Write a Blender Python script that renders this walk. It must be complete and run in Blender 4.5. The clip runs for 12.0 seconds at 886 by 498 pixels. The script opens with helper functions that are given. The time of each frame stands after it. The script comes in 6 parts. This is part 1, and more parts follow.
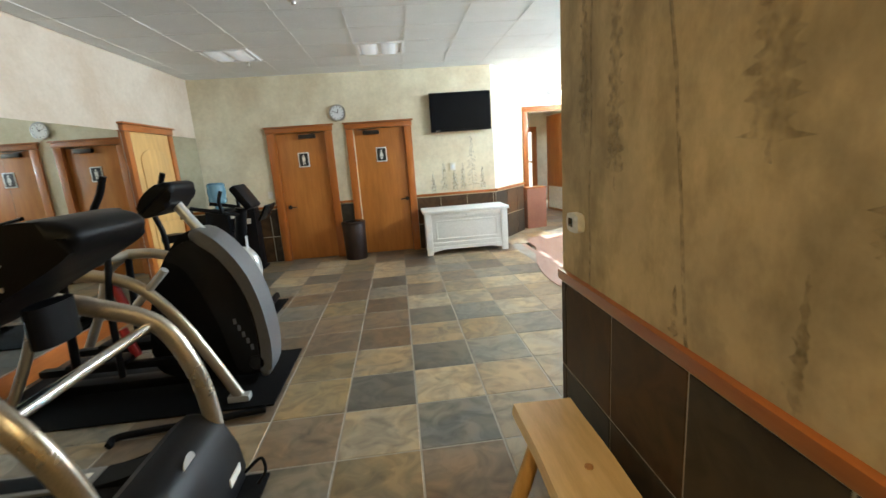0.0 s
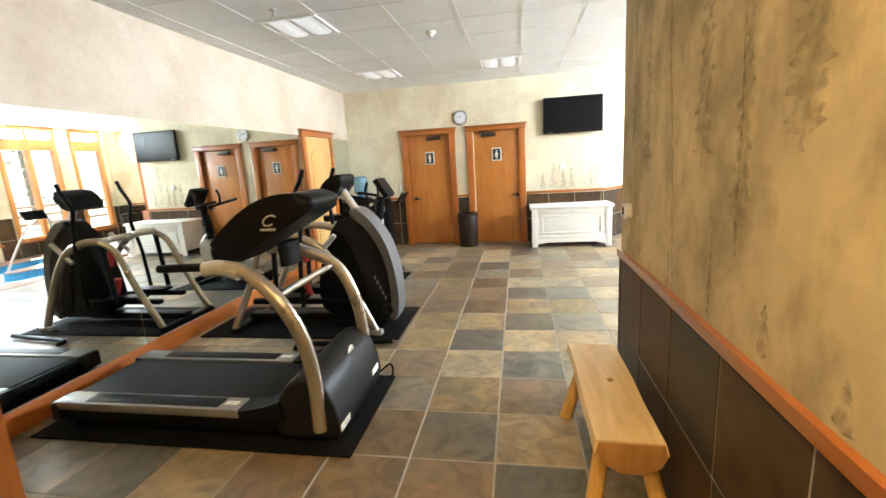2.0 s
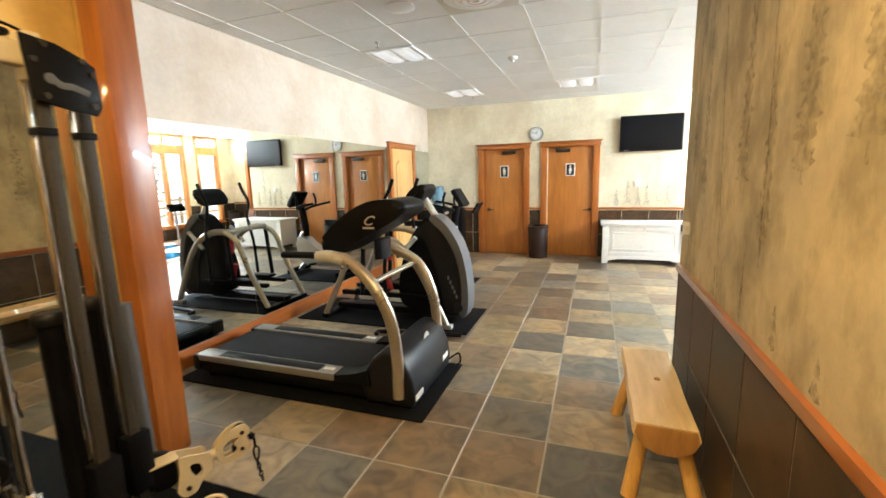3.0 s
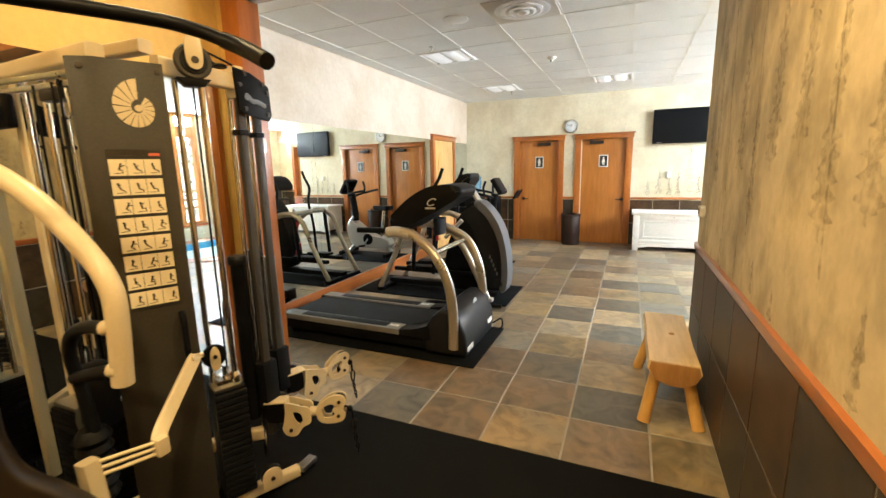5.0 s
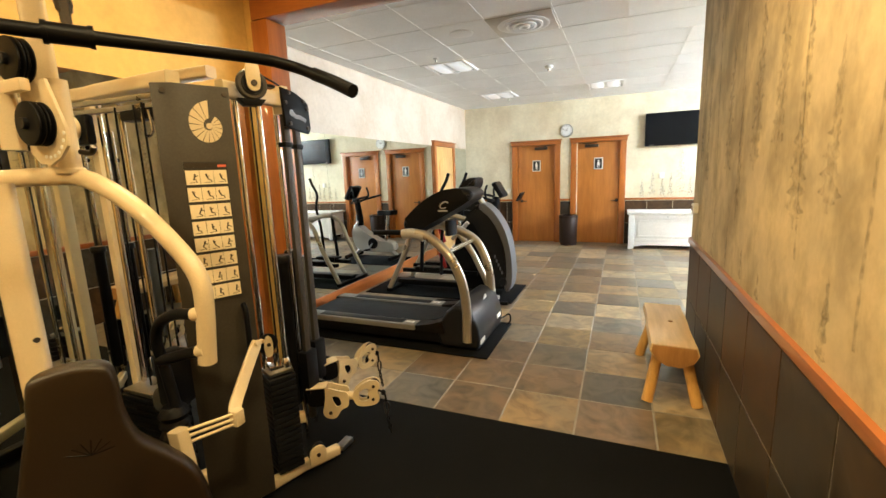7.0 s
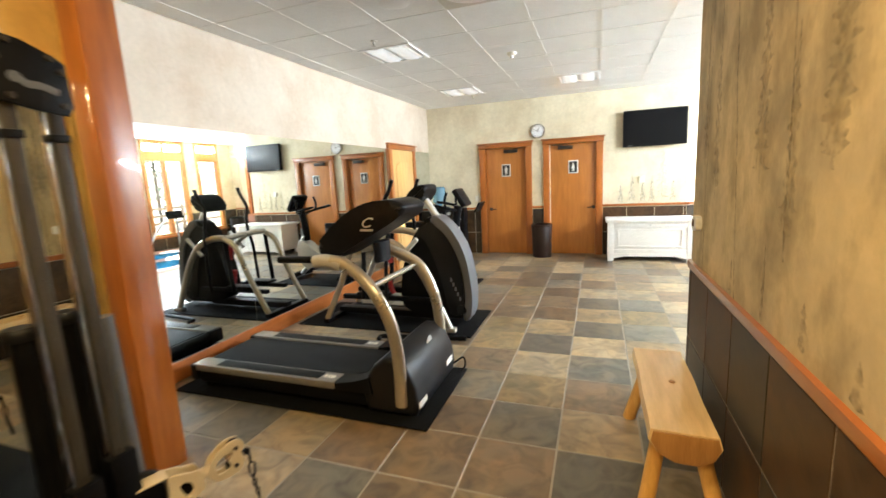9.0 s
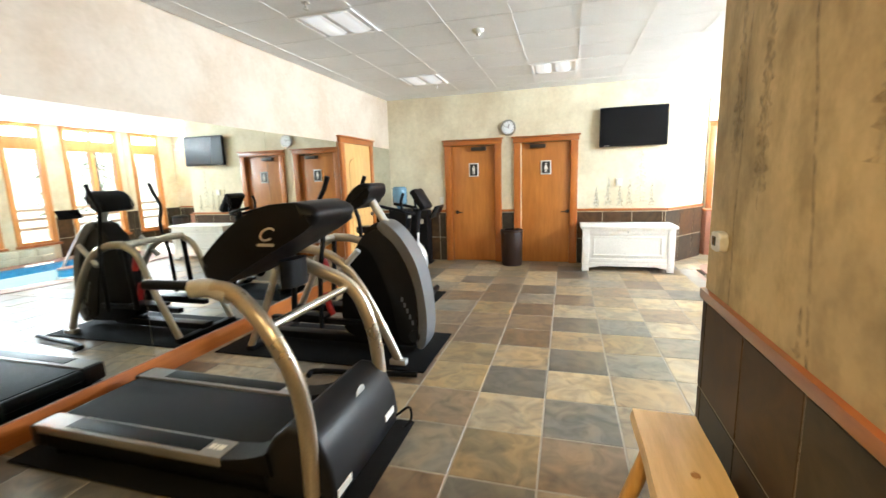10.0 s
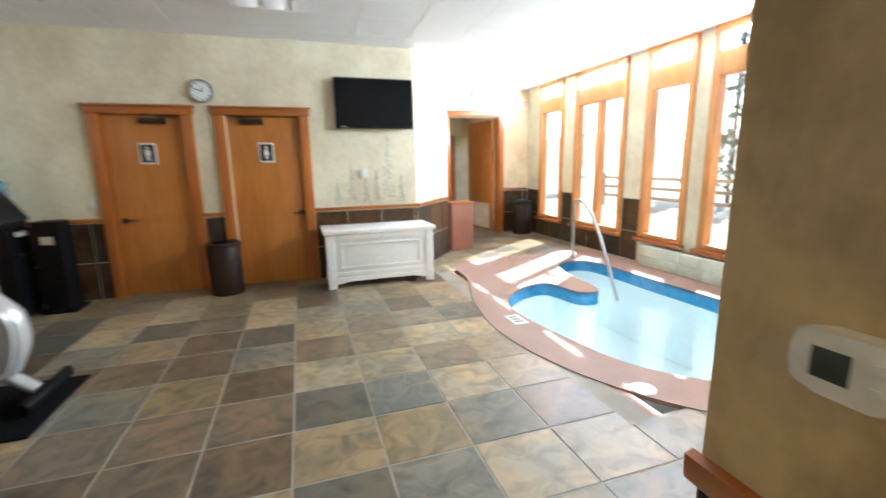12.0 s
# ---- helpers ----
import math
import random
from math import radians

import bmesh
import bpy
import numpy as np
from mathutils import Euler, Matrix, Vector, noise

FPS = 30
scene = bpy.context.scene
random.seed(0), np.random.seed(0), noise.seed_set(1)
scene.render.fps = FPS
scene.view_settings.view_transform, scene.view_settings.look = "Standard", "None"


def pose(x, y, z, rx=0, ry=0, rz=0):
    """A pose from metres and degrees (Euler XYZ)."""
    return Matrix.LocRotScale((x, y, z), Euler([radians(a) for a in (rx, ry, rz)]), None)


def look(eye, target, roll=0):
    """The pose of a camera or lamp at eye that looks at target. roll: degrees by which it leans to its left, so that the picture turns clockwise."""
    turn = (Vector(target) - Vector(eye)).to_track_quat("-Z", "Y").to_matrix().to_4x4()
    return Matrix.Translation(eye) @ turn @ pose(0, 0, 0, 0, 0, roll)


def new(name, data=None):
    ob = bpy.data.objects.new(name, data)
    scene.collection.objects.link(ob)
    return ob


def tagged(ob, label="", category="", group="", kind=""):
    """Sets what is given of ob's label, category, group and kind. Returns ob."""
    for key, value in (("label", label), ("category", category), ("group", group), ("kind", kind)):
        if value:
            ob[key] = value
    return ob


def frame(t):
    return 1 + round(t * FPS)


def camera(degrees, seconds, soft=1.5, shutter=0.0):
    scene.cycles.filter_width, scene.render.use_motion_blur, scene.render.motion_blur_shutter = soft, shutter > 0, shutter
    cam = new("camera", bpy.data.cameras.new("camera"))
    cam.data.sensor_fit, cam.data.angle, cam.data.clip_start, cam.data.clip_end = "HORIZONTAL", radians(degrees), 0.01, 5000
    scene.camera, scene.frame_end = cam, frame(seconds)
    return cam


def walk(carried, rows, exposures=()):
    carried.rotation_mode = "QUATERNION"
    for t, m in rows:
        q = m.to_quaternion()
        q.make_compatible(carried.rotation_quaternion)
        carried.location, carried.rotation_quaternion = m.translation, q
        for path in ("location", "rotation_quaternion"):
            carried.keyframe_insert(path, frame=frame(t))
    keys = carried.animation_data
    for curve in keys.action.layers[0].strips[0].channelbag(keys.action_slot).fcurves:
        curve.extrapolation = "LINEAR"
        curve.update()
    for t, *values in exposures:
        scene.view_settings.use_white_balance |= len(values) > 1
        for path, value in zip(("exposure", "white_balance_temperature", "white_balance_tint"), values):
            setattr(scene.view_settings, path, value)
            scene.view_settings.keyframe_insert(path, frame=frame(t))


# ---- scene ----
cam = camera(91.9, 12.0, 1.5, 0.5)
PATH = [
    (0, (0.032, 0.057, 1.513), (0.212, 2.004, 1.093), -4.1),
    (0.5, (0.047, -0.137, 1.524), (0.12, 1.818, 1.109), -2.0),
    (1, (0.12, -0.326, 1.522), (-0.063, 1.625, 1.123), -1.6),
    (1.5, (0.147, -0.557, 1.523), (-0.158, 1.385, 1.159), -3.3),
    (2, (0.177, -0.754, 1.525), (-0.175, 1.175, 1.131), -3.5),
    (2.5, (0.23, -0.964, 1.529), (-0.271, 0.939, 1.17), -1.7),
    (3, (0.248, -1.162, 1.549), (-0.412, 0.697, 1.217), -1.5),
    (5, (0.289, -1.781, 1.537), (-0.492, 0.022, 1.168), -1.2),
    (5.5, (0.262, -1.963, 1.532), (-0.48, -0.145, 1.154), -2.3),
    (6, (0.251, -2.076, 1.542), (-0.484, -0.247, 1.2), -2.2),
    (6.5, (0.237, -2.117, 1.544), (-0.505, -0.293, 1.194), -2.2),
    (8.5, (0.264, -1.409, 1.535), (-0.539, 0.392, 1.201), -2.4),
    (9, (0.229, -1.06, 1.53), (-0.447, 0.794, 1.205), -2.9),
    (9.5, (0.195, -0.662, 1.495), (-0.427, 1.214, 1.191), -2.4),
    (10, (0.142, -0.262, 1.502), (-0.407, 1.633, 1.174), -1.8),
    (10.5, (0.05, 0.145, 1.501), (-0.313, 2.086, 1.185), -2.2),
    (11, (0.05, 0.598, 1.482), (-0.089, 2.571, 1.189), -0.2),
    (11.5, (0.134, 1.116, 1.428), (0.336, 3.088, 1.16), -0.7),
    (12, (0.17, 1.551, 1.444), (0.777, 3.417, 1.055), -1.1),
]
walk(cam, [(t, look(eye, target, roll)) for t, eye, target, roll in PATH], [(0, 1.8, 5700, 3), (1.2, 2.45, 5900, 6), (2.5, 2.62, 5950, 7), (9.5, 2.66, 5900, 7), (10.5, 2.5, 5800, 7), (11.2, 2.2, 5700, 7), (12, 1.85, 5600, 7)])

# ---- world, sun, lights ----
world = bpy.data.worlds.new("sky")
scene.world = world
world.use_nodes = True
wn = world.node_tree.nodes
sky = wn.new("ShaderNodeTexSky")
sky.sky_type, sky.sun_disc = "NISHITA", False
sky.sun_elevation, sky.sun_rotation = radians(40), radians(57)
world.node_tree.links.new(sky.outputs[0], wn["Background"].inputs[0])
wn["Background"].inputs[1].default_value = 0.15

sun = new("sun", bpy.data.lights.new("sun", "SUN"))
sun.data.energy, sun.data.angle, sun.data.color = 5.0, radians(0.5), (1.0, 0.95, 0.86)
sun.matrix_world = look((0, 0, 0), (-0.84, -0.54, -0.84))


def area_lamp(name, eye, target, sx, sy, watts, colour):
    data = bpy.data.lights.new(name, "AREA")
    data.shape, data.size, data.size_y, data.energy, data.color = "RECTANGLE", sx, sy, watts, colour
    ob = new(name, data)
    ob.matrix_world = look(eye, target)
    return ob


# fittings assumed from the warm light; last two added, unseen, to brighten the mirror side
DOWNLIGHTS = [(0.15, -0.45), (0.10, -1.9), (-0.9, -3.0), (-1.55, -2.3), (-1.45, -0.55)]
# fill lamps added in the transom openings to strengthen the sky's light
for ya, yb in ((8.54, 9.16), (6.95, 8.01), (5.81, 6.39), (4.99, 5.41), (2.84, 4.36)):
    area_lamp("transom_fill_lamp", (4.84, (ya + yb) / 2, 2.71), (3.84, (ya + yb) / 2, 2.66), yb - ya, 0.17, 50 * (yb - ya), (0.90, 0.96, 1.0))
for lx, ly in DOWNLIGHTS:
    area_lamp("downlight_glow", (lx, ly, 2.86), (lx, ly, 0), 0.16, 0.16, 6.5 if lx > -1 else 3.0, (1.0, 0.72, 0.34))


# ---- materials ----
def material(name):
    m = bpy.data.materials.new(name)
    m.use_nodes = True
    return m, m.node_tree.nodes, m.node_tree.links, m.node_tree.nodes["Principled BSDF"]


def ramp(nt, stops):
    r = nt.new("ShaderNodeValToRGB")
    el = r.color_ramp.elements
    while len(el) < len(stops):
        el.new(0.5)
    for e, (p, c) in zip(el, stops):
        e.position, e.color = p, (*c, 1)
    return r


def noise_tex(n, l, scale, detail=6.0, stretch=(1, 1, 1), rough=0.6, coords="Object"):
    tc, mp, nz = n.new("ShaderNodeTexCoord"), n.new("ShaderNodeMapping"), n.new("ShaderNodeTexNoise")
    mp.inputs["Scale"].default_value = stretch
    nz.inputs["Scale"].default_value, nz.inputs["Detail"].default_value, nz.inputs["Roughness"].default_value = scale, detail, rough
    l.new(tc.outputs[coords], mp.inputs[0])
    l.new(mp.outputs[0], nz.inputs[0])
    return nz


def mix(n, l, kind, fac, a, b):
    m = n.new("ShaderNodeMix")
    m.data_type, m.blend_type = "RGBA", kind
    for sock, v in ((m.inputs[0], fac), (m.inputs[6], a), (m.inputs[7], b)):
        if isinstance(v, (int, float)):
            sock.default_value = v
        elif isinstance(v, tuple):
            sock.default_value = (*v, 1)
        else:
            l.new(v, sock)
    return m.outputs[2]


def bump(n, l, b, height, strength, distance=0.01):
    bp = n.new("ShaderNodeBump")
    bp.inputs["Strength"].default_value, bp.inputs["Distance"].default_value = strength, distance
    l.new(height, bp.inputs["Height"])
    l.new(bp.outputs[0], b.inputs["Normal"])


def mottled(name, c1, c2, scale=3.0, fine=40.0, roughness=0.6, metal=0.0, relief=0.15, stretch=(1, 1, 1), spread=0.2, coat=0.0, shine=0.5):
    """Two colours blended by large blotches, with fine grain in colour, gloss and relief."""
    m, n, l, b = material(name)
    big, small = noise_tex(n, l, scale, 5, stretch), noise_tex(n, l, fine, 4, stretch)
    r = ramp(n, [(0.5 - spread, c1), (0.5 + spread, c2)])
    l.new(big.outputs[0], r.inputs[0])
    g = ramp(n, [(0.3, (0.82, 0.82, 0.82)), (0.7, (1.1, 1.1, 1.1))])
    l.new(small.outputs[0], g.inputs[0])
    l.new(mix(n, l, "MULTIPLY", 0.8, r.outputs[0], g.outputs[0]), b.inputs["Base Color"])
    rr = n.new("ShaderNodeMapRange")
    rr.inputs[3].default_value, rr.inputs[4].default_value = max(0.02, roughness - 0.1), min(1, roughness + 0.1)
    l.new(big.outputs[0], rr.inputs[0])
    l.new(rr.outputs[0], b.inputs["Roughness"])
    b.inputs["Metallic"].default_value = metal
    b.inputs["Coat Weight"].default_value = coat
    b.inputs["Specular IOR Level"].default_value = shine
    if relief:
        bump(n, l, b, small.outputs[0], relief, 0.004)
    return m


def wood(name, c1, c2, axis="z", scale=6.0, roughness=0.38, coat=0.25):
    st = {"x": (0.12, 1, 1), "y": (1, 0.12, 1), "z": (1, 1, 0.12)}[axis]
    m, n, l, b = material(name)
    grain, ring, fine = noise_tex(n, l, scale, 6, st, 0.65), noise_tex(n, l, scale * 5, 5, st, 0.7), noise_tex(n, l, 1.3, 2)
    r = ramp(n, [(0.3, c1), (0.7, c2)])
    l.new(grain.outputs[0], r.inputs[0])
    g = ramp(n, [(0.35, (0.72, 0.66, 0.6)), (0.6, (1.05, 1.05, 1.05))])
    l.new(ring.outputs[0], g.inputs[0])
    col = mix(n, l, "MULTIPLY", 0.55, r.outputs[0], g.outputs[0])
    f = ramp(n, [(0.3, (0.85, 0.82, 0.8)), (0.7, (1.08, 1.05, 1.02))])
    l.new(fine.outputs[0], f.inputs[0])
    l.new(mix(n, l, "MULTIPLY", 0.7, col, f.outputs[0]), b.inputs["Base Color"])
    b.inputs["Roughness"].default_value, b.inputs["Coat Weight"].default_value = roughness, coat
    bump(n, l, b, ring.outputs[0], 0.12, 0.003)
    return m


def plain(name, colour, roughness=0.5, metal=0.0, emit=0.0):
    m, n, l, b = material(name)
    b.inputs["Base Color"].default_value = (*colour, 1)
    b.inputs["Roughness"].default_value, b.inputs["Metallic"].default_value = roughness, metal
    if emit:
        b.inputs["Emission Color"].default_value, b.inputs["Emission Strength"].default_value = (*colour, 1), emit
    return m


def slate(name, stops, gloss=0.38):
    """Slate tile: each piece its own colour, with cloudy patches and cleft relief."""
    m, n, l, b = material(name)
    info = n.new("ShaderNodeObjectInfo")
    r = ramp(n, stops)
    r.color_ramp.interpolation = "CONSTANT"
    l.new(info.outputs["Random"], r.inputs[0])
    tc, ad, sc = n.new("ShaderNodeTexCoord"), n.new("ShaderNodeVectorMath"), n.new("ShaderNodeVectorMath")
    sc.operation = "SCALE"
    sc.inputs[0].default_value = (37.0, 23.0, 11.0)
    l.new(info.outputs["Random"], sc.inputs["Scale"])
    l.new(tc.outputs["Object"], ad.inputs[0])
    l.new(sc.outputs[0], ad.inputs[1])
    big, mid, fine = (n.new("ShaderNodeTexNoise") for _ in range(3))
    for nz, s, d, dist in ((big, 3.0, 4, 0.6), (mid, 6.0, 7, 1.4), (fine, 60.0, 4, 0.0)):
        nz.inputs["Scale"].default_value, nz.inputs["Detail"].default_value, nz.inputs["Distortion"].default_value = s, d, dist
        l.new(ad.outputs[0], nz.inputs[0])
    rust = ramp(n, [(0.42, (0, 0, 0)), (0.62, (1, 1, 1))])
    l.new(big.outputs[0], rust.inputs[0])
    col = mix(n, l, "MIX", rust.outputs[0], r.outputs[0], mix(n, l, "MULTIPLY", 1.0, r.outputs[0], (1.28, 1.15, 0.95)))
    dark = ramp(n, [(0.28, (0.42, 0.42, 0.43)), (0.60, (1.16, 1.16, 1.16))])
    l.new(mid.outputs[0], dark.inputs[0])
    l.new(mix(n, l, "MULTIPLY", 0.85, col, dark.outputs[0]), b.inputs["Base Color"])
    rr = n.new("ShaderNodeMapRange")
    rr.inputs[3].default_value, rr.inputs[4].default_value = gloss - 0.03, gloss + 0.10
    l.new(mid.outputs[0], rr.inputs[0])
    l.new(rr.outputs[0], b.inputs["Roughness"])
    bump(n, l, b, mid.outputs[0], 0.14, 0.005)
    return m


def painted_wall(name, base, blotch, low, streak=1.0):
    """Faux-finished wall: cloudy glaze with faint upright streaks."""
    m, n, l, b = material(name)
    c1, c2, c3 = noise_tex(n, l, 1.9, 5), noise_tex(n, l, 4.5, 7, (1, 1, 0.62), 0.62), noise_tex(n, l, 22, 5)
    r = ramp(n, [(0.36, blotch), (0.6, base)])
    l.new(c1.outputs[0], r.inputs[0])
    s = ramp(n, [(0.38, low), (0.60, (1, 1, 1))])
    l.new(c2.outputs[0], s.inputs[0])
    g = ramp(n, [(0.3, (0.93, 0.93, 0.93)), (0.7, (1.04, 1.04, 1.04))])
    l.new(c3.outputs[0], g.inputs[0])
    col = mix(n, l, "MULTIPLY", streak, r.outputs[0], s.outputs[0])
    l.new(mix(n, l, "MULTIPLY", 1.0, col, g.outputs[0]), b.inputs["Base Color"])
    b.inputs["Roughness"].default_value = 0.75
    bump(n, l, b, c3.outputs[0], 0.12, 0.004)
    return m


def pane_glass(name):
    m, n, l, b = material(name)
    tr, gl, mx = n.new("ShaderNodeBsdfTransparent"), n.new("ShaderNodeBsdfGlossy"), n.new("ShaderNodeMixShader")
    gl.inputs["Roughness"].default_value, mx.inputs[0].default_value = 0.02, 0.05
    l.new(tr.outputs[0], mx.inputs[1])
    l.new(gl.outputs[0], mx.inputs[2])
    l.new(mx.outputs[0], n["Material Output"].inputs[0])
    return m


def mural_paint(name, colour, cover):
    """Thin, sponged mural paint through which the wall shows."""
    m, n, l, b = material(name)
    nz = noise_tex(n, l, 24, 5)
    r = ramp(n, [(0.5 - 0.12, (0, 0, 0)), (0.5 + 0.14, (cover, cover, cover))])
    l.new(nz.outputs[0], r.inputs[0])
    tr, mx = n.new("ShaderNodeBsdfTransparent"), n.new("ShaderNodeMixShader")
    b.inputs["Base Color"].default_value, b.inputs["Roughness"].default_value = (*colour, 1), 0.8
    l.new(r.outputs[0], mx.inputs[0])
    l.new(tr.outputs[0], mx.inputs[1])
    l.new(b.outputs[0], mx.inputs[2])
    l.new(mx.outputs[0], n["Material Output"].inputs[0])
    return m


WALL_CREAM = painted_wall("cream_glaze_wall", (0.73, 0.67, 0.50), (0.61, 0.53, 0.37), (0.90, 0.89, 0.86), 0.7)
WALL_PEACH = painted_wall("peach_glaze_wall", (0.58, 0.50, 0.40), (0.50, 0.405, 0.305), (0.95, 0.93, 0.90), 0.5)
WALL_YELLOW = painted_wall("yellow_glaze_wall", (0.70, 0.45, 0.125), (0.60, 0.375, 0.10), (0.86, 0.84, 0.80), 0.6)
WALL_MURAL = painted_wall("tan_mural_wall", (0.63, 0.47, 0.23), (0.46, 0.35, 0.185), (0.60, 0.59, 0.55), 0.95)
SLATES = {}
for key, (r, g, b) in {"d": (0.098, 0.092, 0.076), "k": (0.118, 0.088, 0.058), "b": (0.158, 0.120, 0.080), "g": (0.172, 0.157, 0.124), "s": (0.140, 0.138, 0.120), "o": (0.208, 0.163, 0.092), "t": (0.250, 0.195, 0.120), "w": (0.285, 0.238, 0.162)}.items():
    SLATES[key] = slate("slate_floor_tile", [(0.0, (r * 0.9, g * 0.9, b * 0.9)), (0.35, (r, g, b)), (0.7, (r * 1.12, g * 1.1, b * 1.06))], 0.33)
SLATE_WALL = slate("slate_wall_tile", [(0.0, (0.044, 0.031, 0.019)), (0.3, (0.058, 0.034, 0.017)), (0.55, (0.040, 0.033, 0.024)), (0.8, (0.064, 0.034, 0.015))], 0.36)
SLATE_WALL.node_tree.nodes["Principled BSDF"].inputs["Specular IOR Level"].default_value = 0.22
GROUT = mottled("floor_grout", (0.27, 0.245, 0.20), (0.35, 0.32, 0.27), 4, 60, 0.9)
GROUT_W = mottled("wall_grout", (0.42, 0.37, 0.28), (0.5, 0.45, 0.35), 4, 60, 0.9)
TRIM = wood("honey_trim_wood", (0.31, 0.092, 0.014), (0.48, 0.16, 0.028), "z", 6.0, 0.3, 0.6)
TRIM_X = wood("honey_rail_wood", (0.31, 0.09, 0.014), (0.45, 0.145, 0.026), "y", 6.0, 0.32, 0.5)
TRIM_H = wood("honey_head_wood", (0.30, 0.09, 0.014), (0.45, 0.15, 0.027), "x", 6.0, 0.32, 0.5)
DOOR_WOOD = wood("maple_door_veneer", (0.42, 0.150, 0.024), (0.52, 0.210, 0.040), "z", 3.0)
ARCH_WOOD = wood("pale_maple_panel", (0.62, 0.38, 0.13), (0.70, 0.45, 0.17), "z", 3.0)
WIN_WOOD = wood("fir_window_wood", (0.50, 0.20, 0.045), (0.62, 0.28, 0.075), "z")
PINE = wood("peeled_pine_log", (0.68, 0.46, 0.19), (0.80, 0.60, 0.32), "y", 4.0, 0.42)
PINE_LEG = wood("oiled_pine_leg", (0.62, 0.34, 0.08), (0.74, 0.45, 0.14), "z", 5.0, 0.4)
BARK_END = wood("charred_log_end", (0.30, 0.13, 0.03), (0.52, 0.27, 0.08), "z", 9.0, 0.6)
MIRROR = plain("mirror_silver", (0.76, 0.79, 0.76), 0.0, 1.0)
CEIL = mottled("mineral_ceiling_tile", (0.84, 0.86, 0.88), (0.89, 0.91, 0.93), 3, 120, 0.9, relief=0.3)
CEIL_GRID = plain("ceiling_grid_white", (0.84, 0.85, 0.86), 0.5)
CEIL_WARM = mottled("plaster_ceiling", (0.60, 0.48, 0.28), (0.68, 0.55, 0.33), 1.5, 60, 0.85)
RUBBER = mottled("black_rubber_mat", (0.003, 0.003, 0.003), (0.006, 0.006, 0.006), 2, 220, 0.78, relief=0.35, shine=0.08)
BLACK = mottled("black_plastic", (0.0025, 0.0025, 0.003), (0.006, 0.006, 0.007), 5, 150, 0.42, relief=0.08, shine=0.12)
CHARCOAL = mottled("charcoal_plastic", (0.006, 0.006, 0.007), (0.011, 0.011, 0.012), 4, 150, 0.38, relief=0.06, shine=0.2)
BELT = mottled("treadmill_belt", (0.007, 0.007, 0.008), (0.012, 0.012, 0.013), 6, 300, 0.6, relief=0.3, shine=0.12)
GREY_SHROUD = mottled("grey_shroud_paint", (0.12, 0.125, 0.135), (0.15, 0.155, 0.165), 2, 90, 0.36, 0.3)
SILVER = mottled("champagne_silver_paint", (0.46, 0.41, 0.33), (0.54, 0.49, 0.40), 3, 120, 0.3, 0.75, 0.03)
RAIL_GREY = mottled("grey_anodised_rail", (0.22, 0.215, 0.21), (0.28, 0.275, 0.265), 3, 160, 0.34, 0.6, 0.03)
SILVER_L = mottled("light_silver_paint", (0.52, 0.51, 0.49), (0.62, 0.61, 0.58), 3, 120, 0.32, 0.5, 0.03)
CREAM_STEEL = mottled("cream_powder_coat", (0.60, 0.48, 0.29), (0.65, 0.53, 0.33), 2, 420, 0.36, 0.0, 0.04, coat=0.3)
DARK_STEEL = mottled("bronze_grey_steel", (0.040, 0.034, 0.026), (0.055, 0.048, 0.037), 3, 120, 0.45, 0.2, 0.05, shine=0.3)
CHROME = mottled("chrome_rod", (0.62, 0.60, 0.56), (0.74, 0.72, 0.68), 5, 60, 0.14, 1.0, 0.0)
LEATHER = mottled("brown_black_vinyl", (0.016, 0.010, 0.005), (0.024, 0.015, 0.008), 4, 240, 0.36, 0, 0.2, shine=0.5)
RED = mottled("red_paint", (0.33, 0.012, 0.015), (0.42, 0.02, 0.02), 5, 80, 0.4)
WHITE_PAINT = mottled("white_cabinet_paint", (0.74, 0.73, 0.69), (0.81, 0.80, 0.77), 2.5, 70, 0.42, 0, 0.06)
WHITE_PLASTIC = mottled("white_plastic", (0.72, 0.69, 0.60), (0.78, 0.75, 0.67), 5, 20, 0.45, 0, 0.0)
LCD = plain("lcd_dark_green", (0.035, 0.045, 0.035), 0.2)
SCREEN = plain("screen_black", (0.004, 0.0045, 0.006), 0.25)
SCREEN.node_tree.nodes["Principled BSDF"].inputs["Specular IOR Level"].default_value = 0.12
BIN_BROWN = mottled("brown_leatherette", (0.018, 0.009, 0.006), (0.030, 0.015, 0.010), 5, 120, 0.45, 0, 0.2, shine=0.3)
SIGN_BLACK = plain("sign_black", (0.02, 0.018, 0.015), 0.4)
SIGN_WHITE = plain("sign_white", (0.78, 0.76, 0.70), 0.5)
CLOCK_FACE = plain("clock_face", (0.75, 0.77, 0.78), 0.3)
STEEL = mottled("brushed_steel", (0.45, 0.45, 0.44), (0.56, 0.56, 0.55), 6, 120, 0.3, 1.0, 0.04)
IRON = mottled("dark_bronze_hardware", (0.05, 0.042, 0.035), (0.07, 0.06, 0.05), 8, 120, 0.4, 0.8, 0.03)
DECK = mottled("red_pool_deck", (0.30, 0.185, 0.14), (0.38, 0.245, 0.19), 1.5, 90, 0.62, 0, 0.3)
POOL_WHITE = mottled("pool_plaster", (0.80, 0.86, 0.87), (0.86, 0.91, 0.92), 2, 60, 0.6)
POOL_BLUE = mottled("blue_waterline_tile", (0.04, 0.20, 0.42), (0.08, 0.33, 0.58), 9, 60, 0.2)
STONE_PALE = mottled("pale_green_stone", (0.55, 0.56, 0.46), (0.66, 0.67, 0.56), 3, 40, 0.7)
GLASS = pane_glass("window_glass")
JUG = pane_glass("clear_jug_plastic")
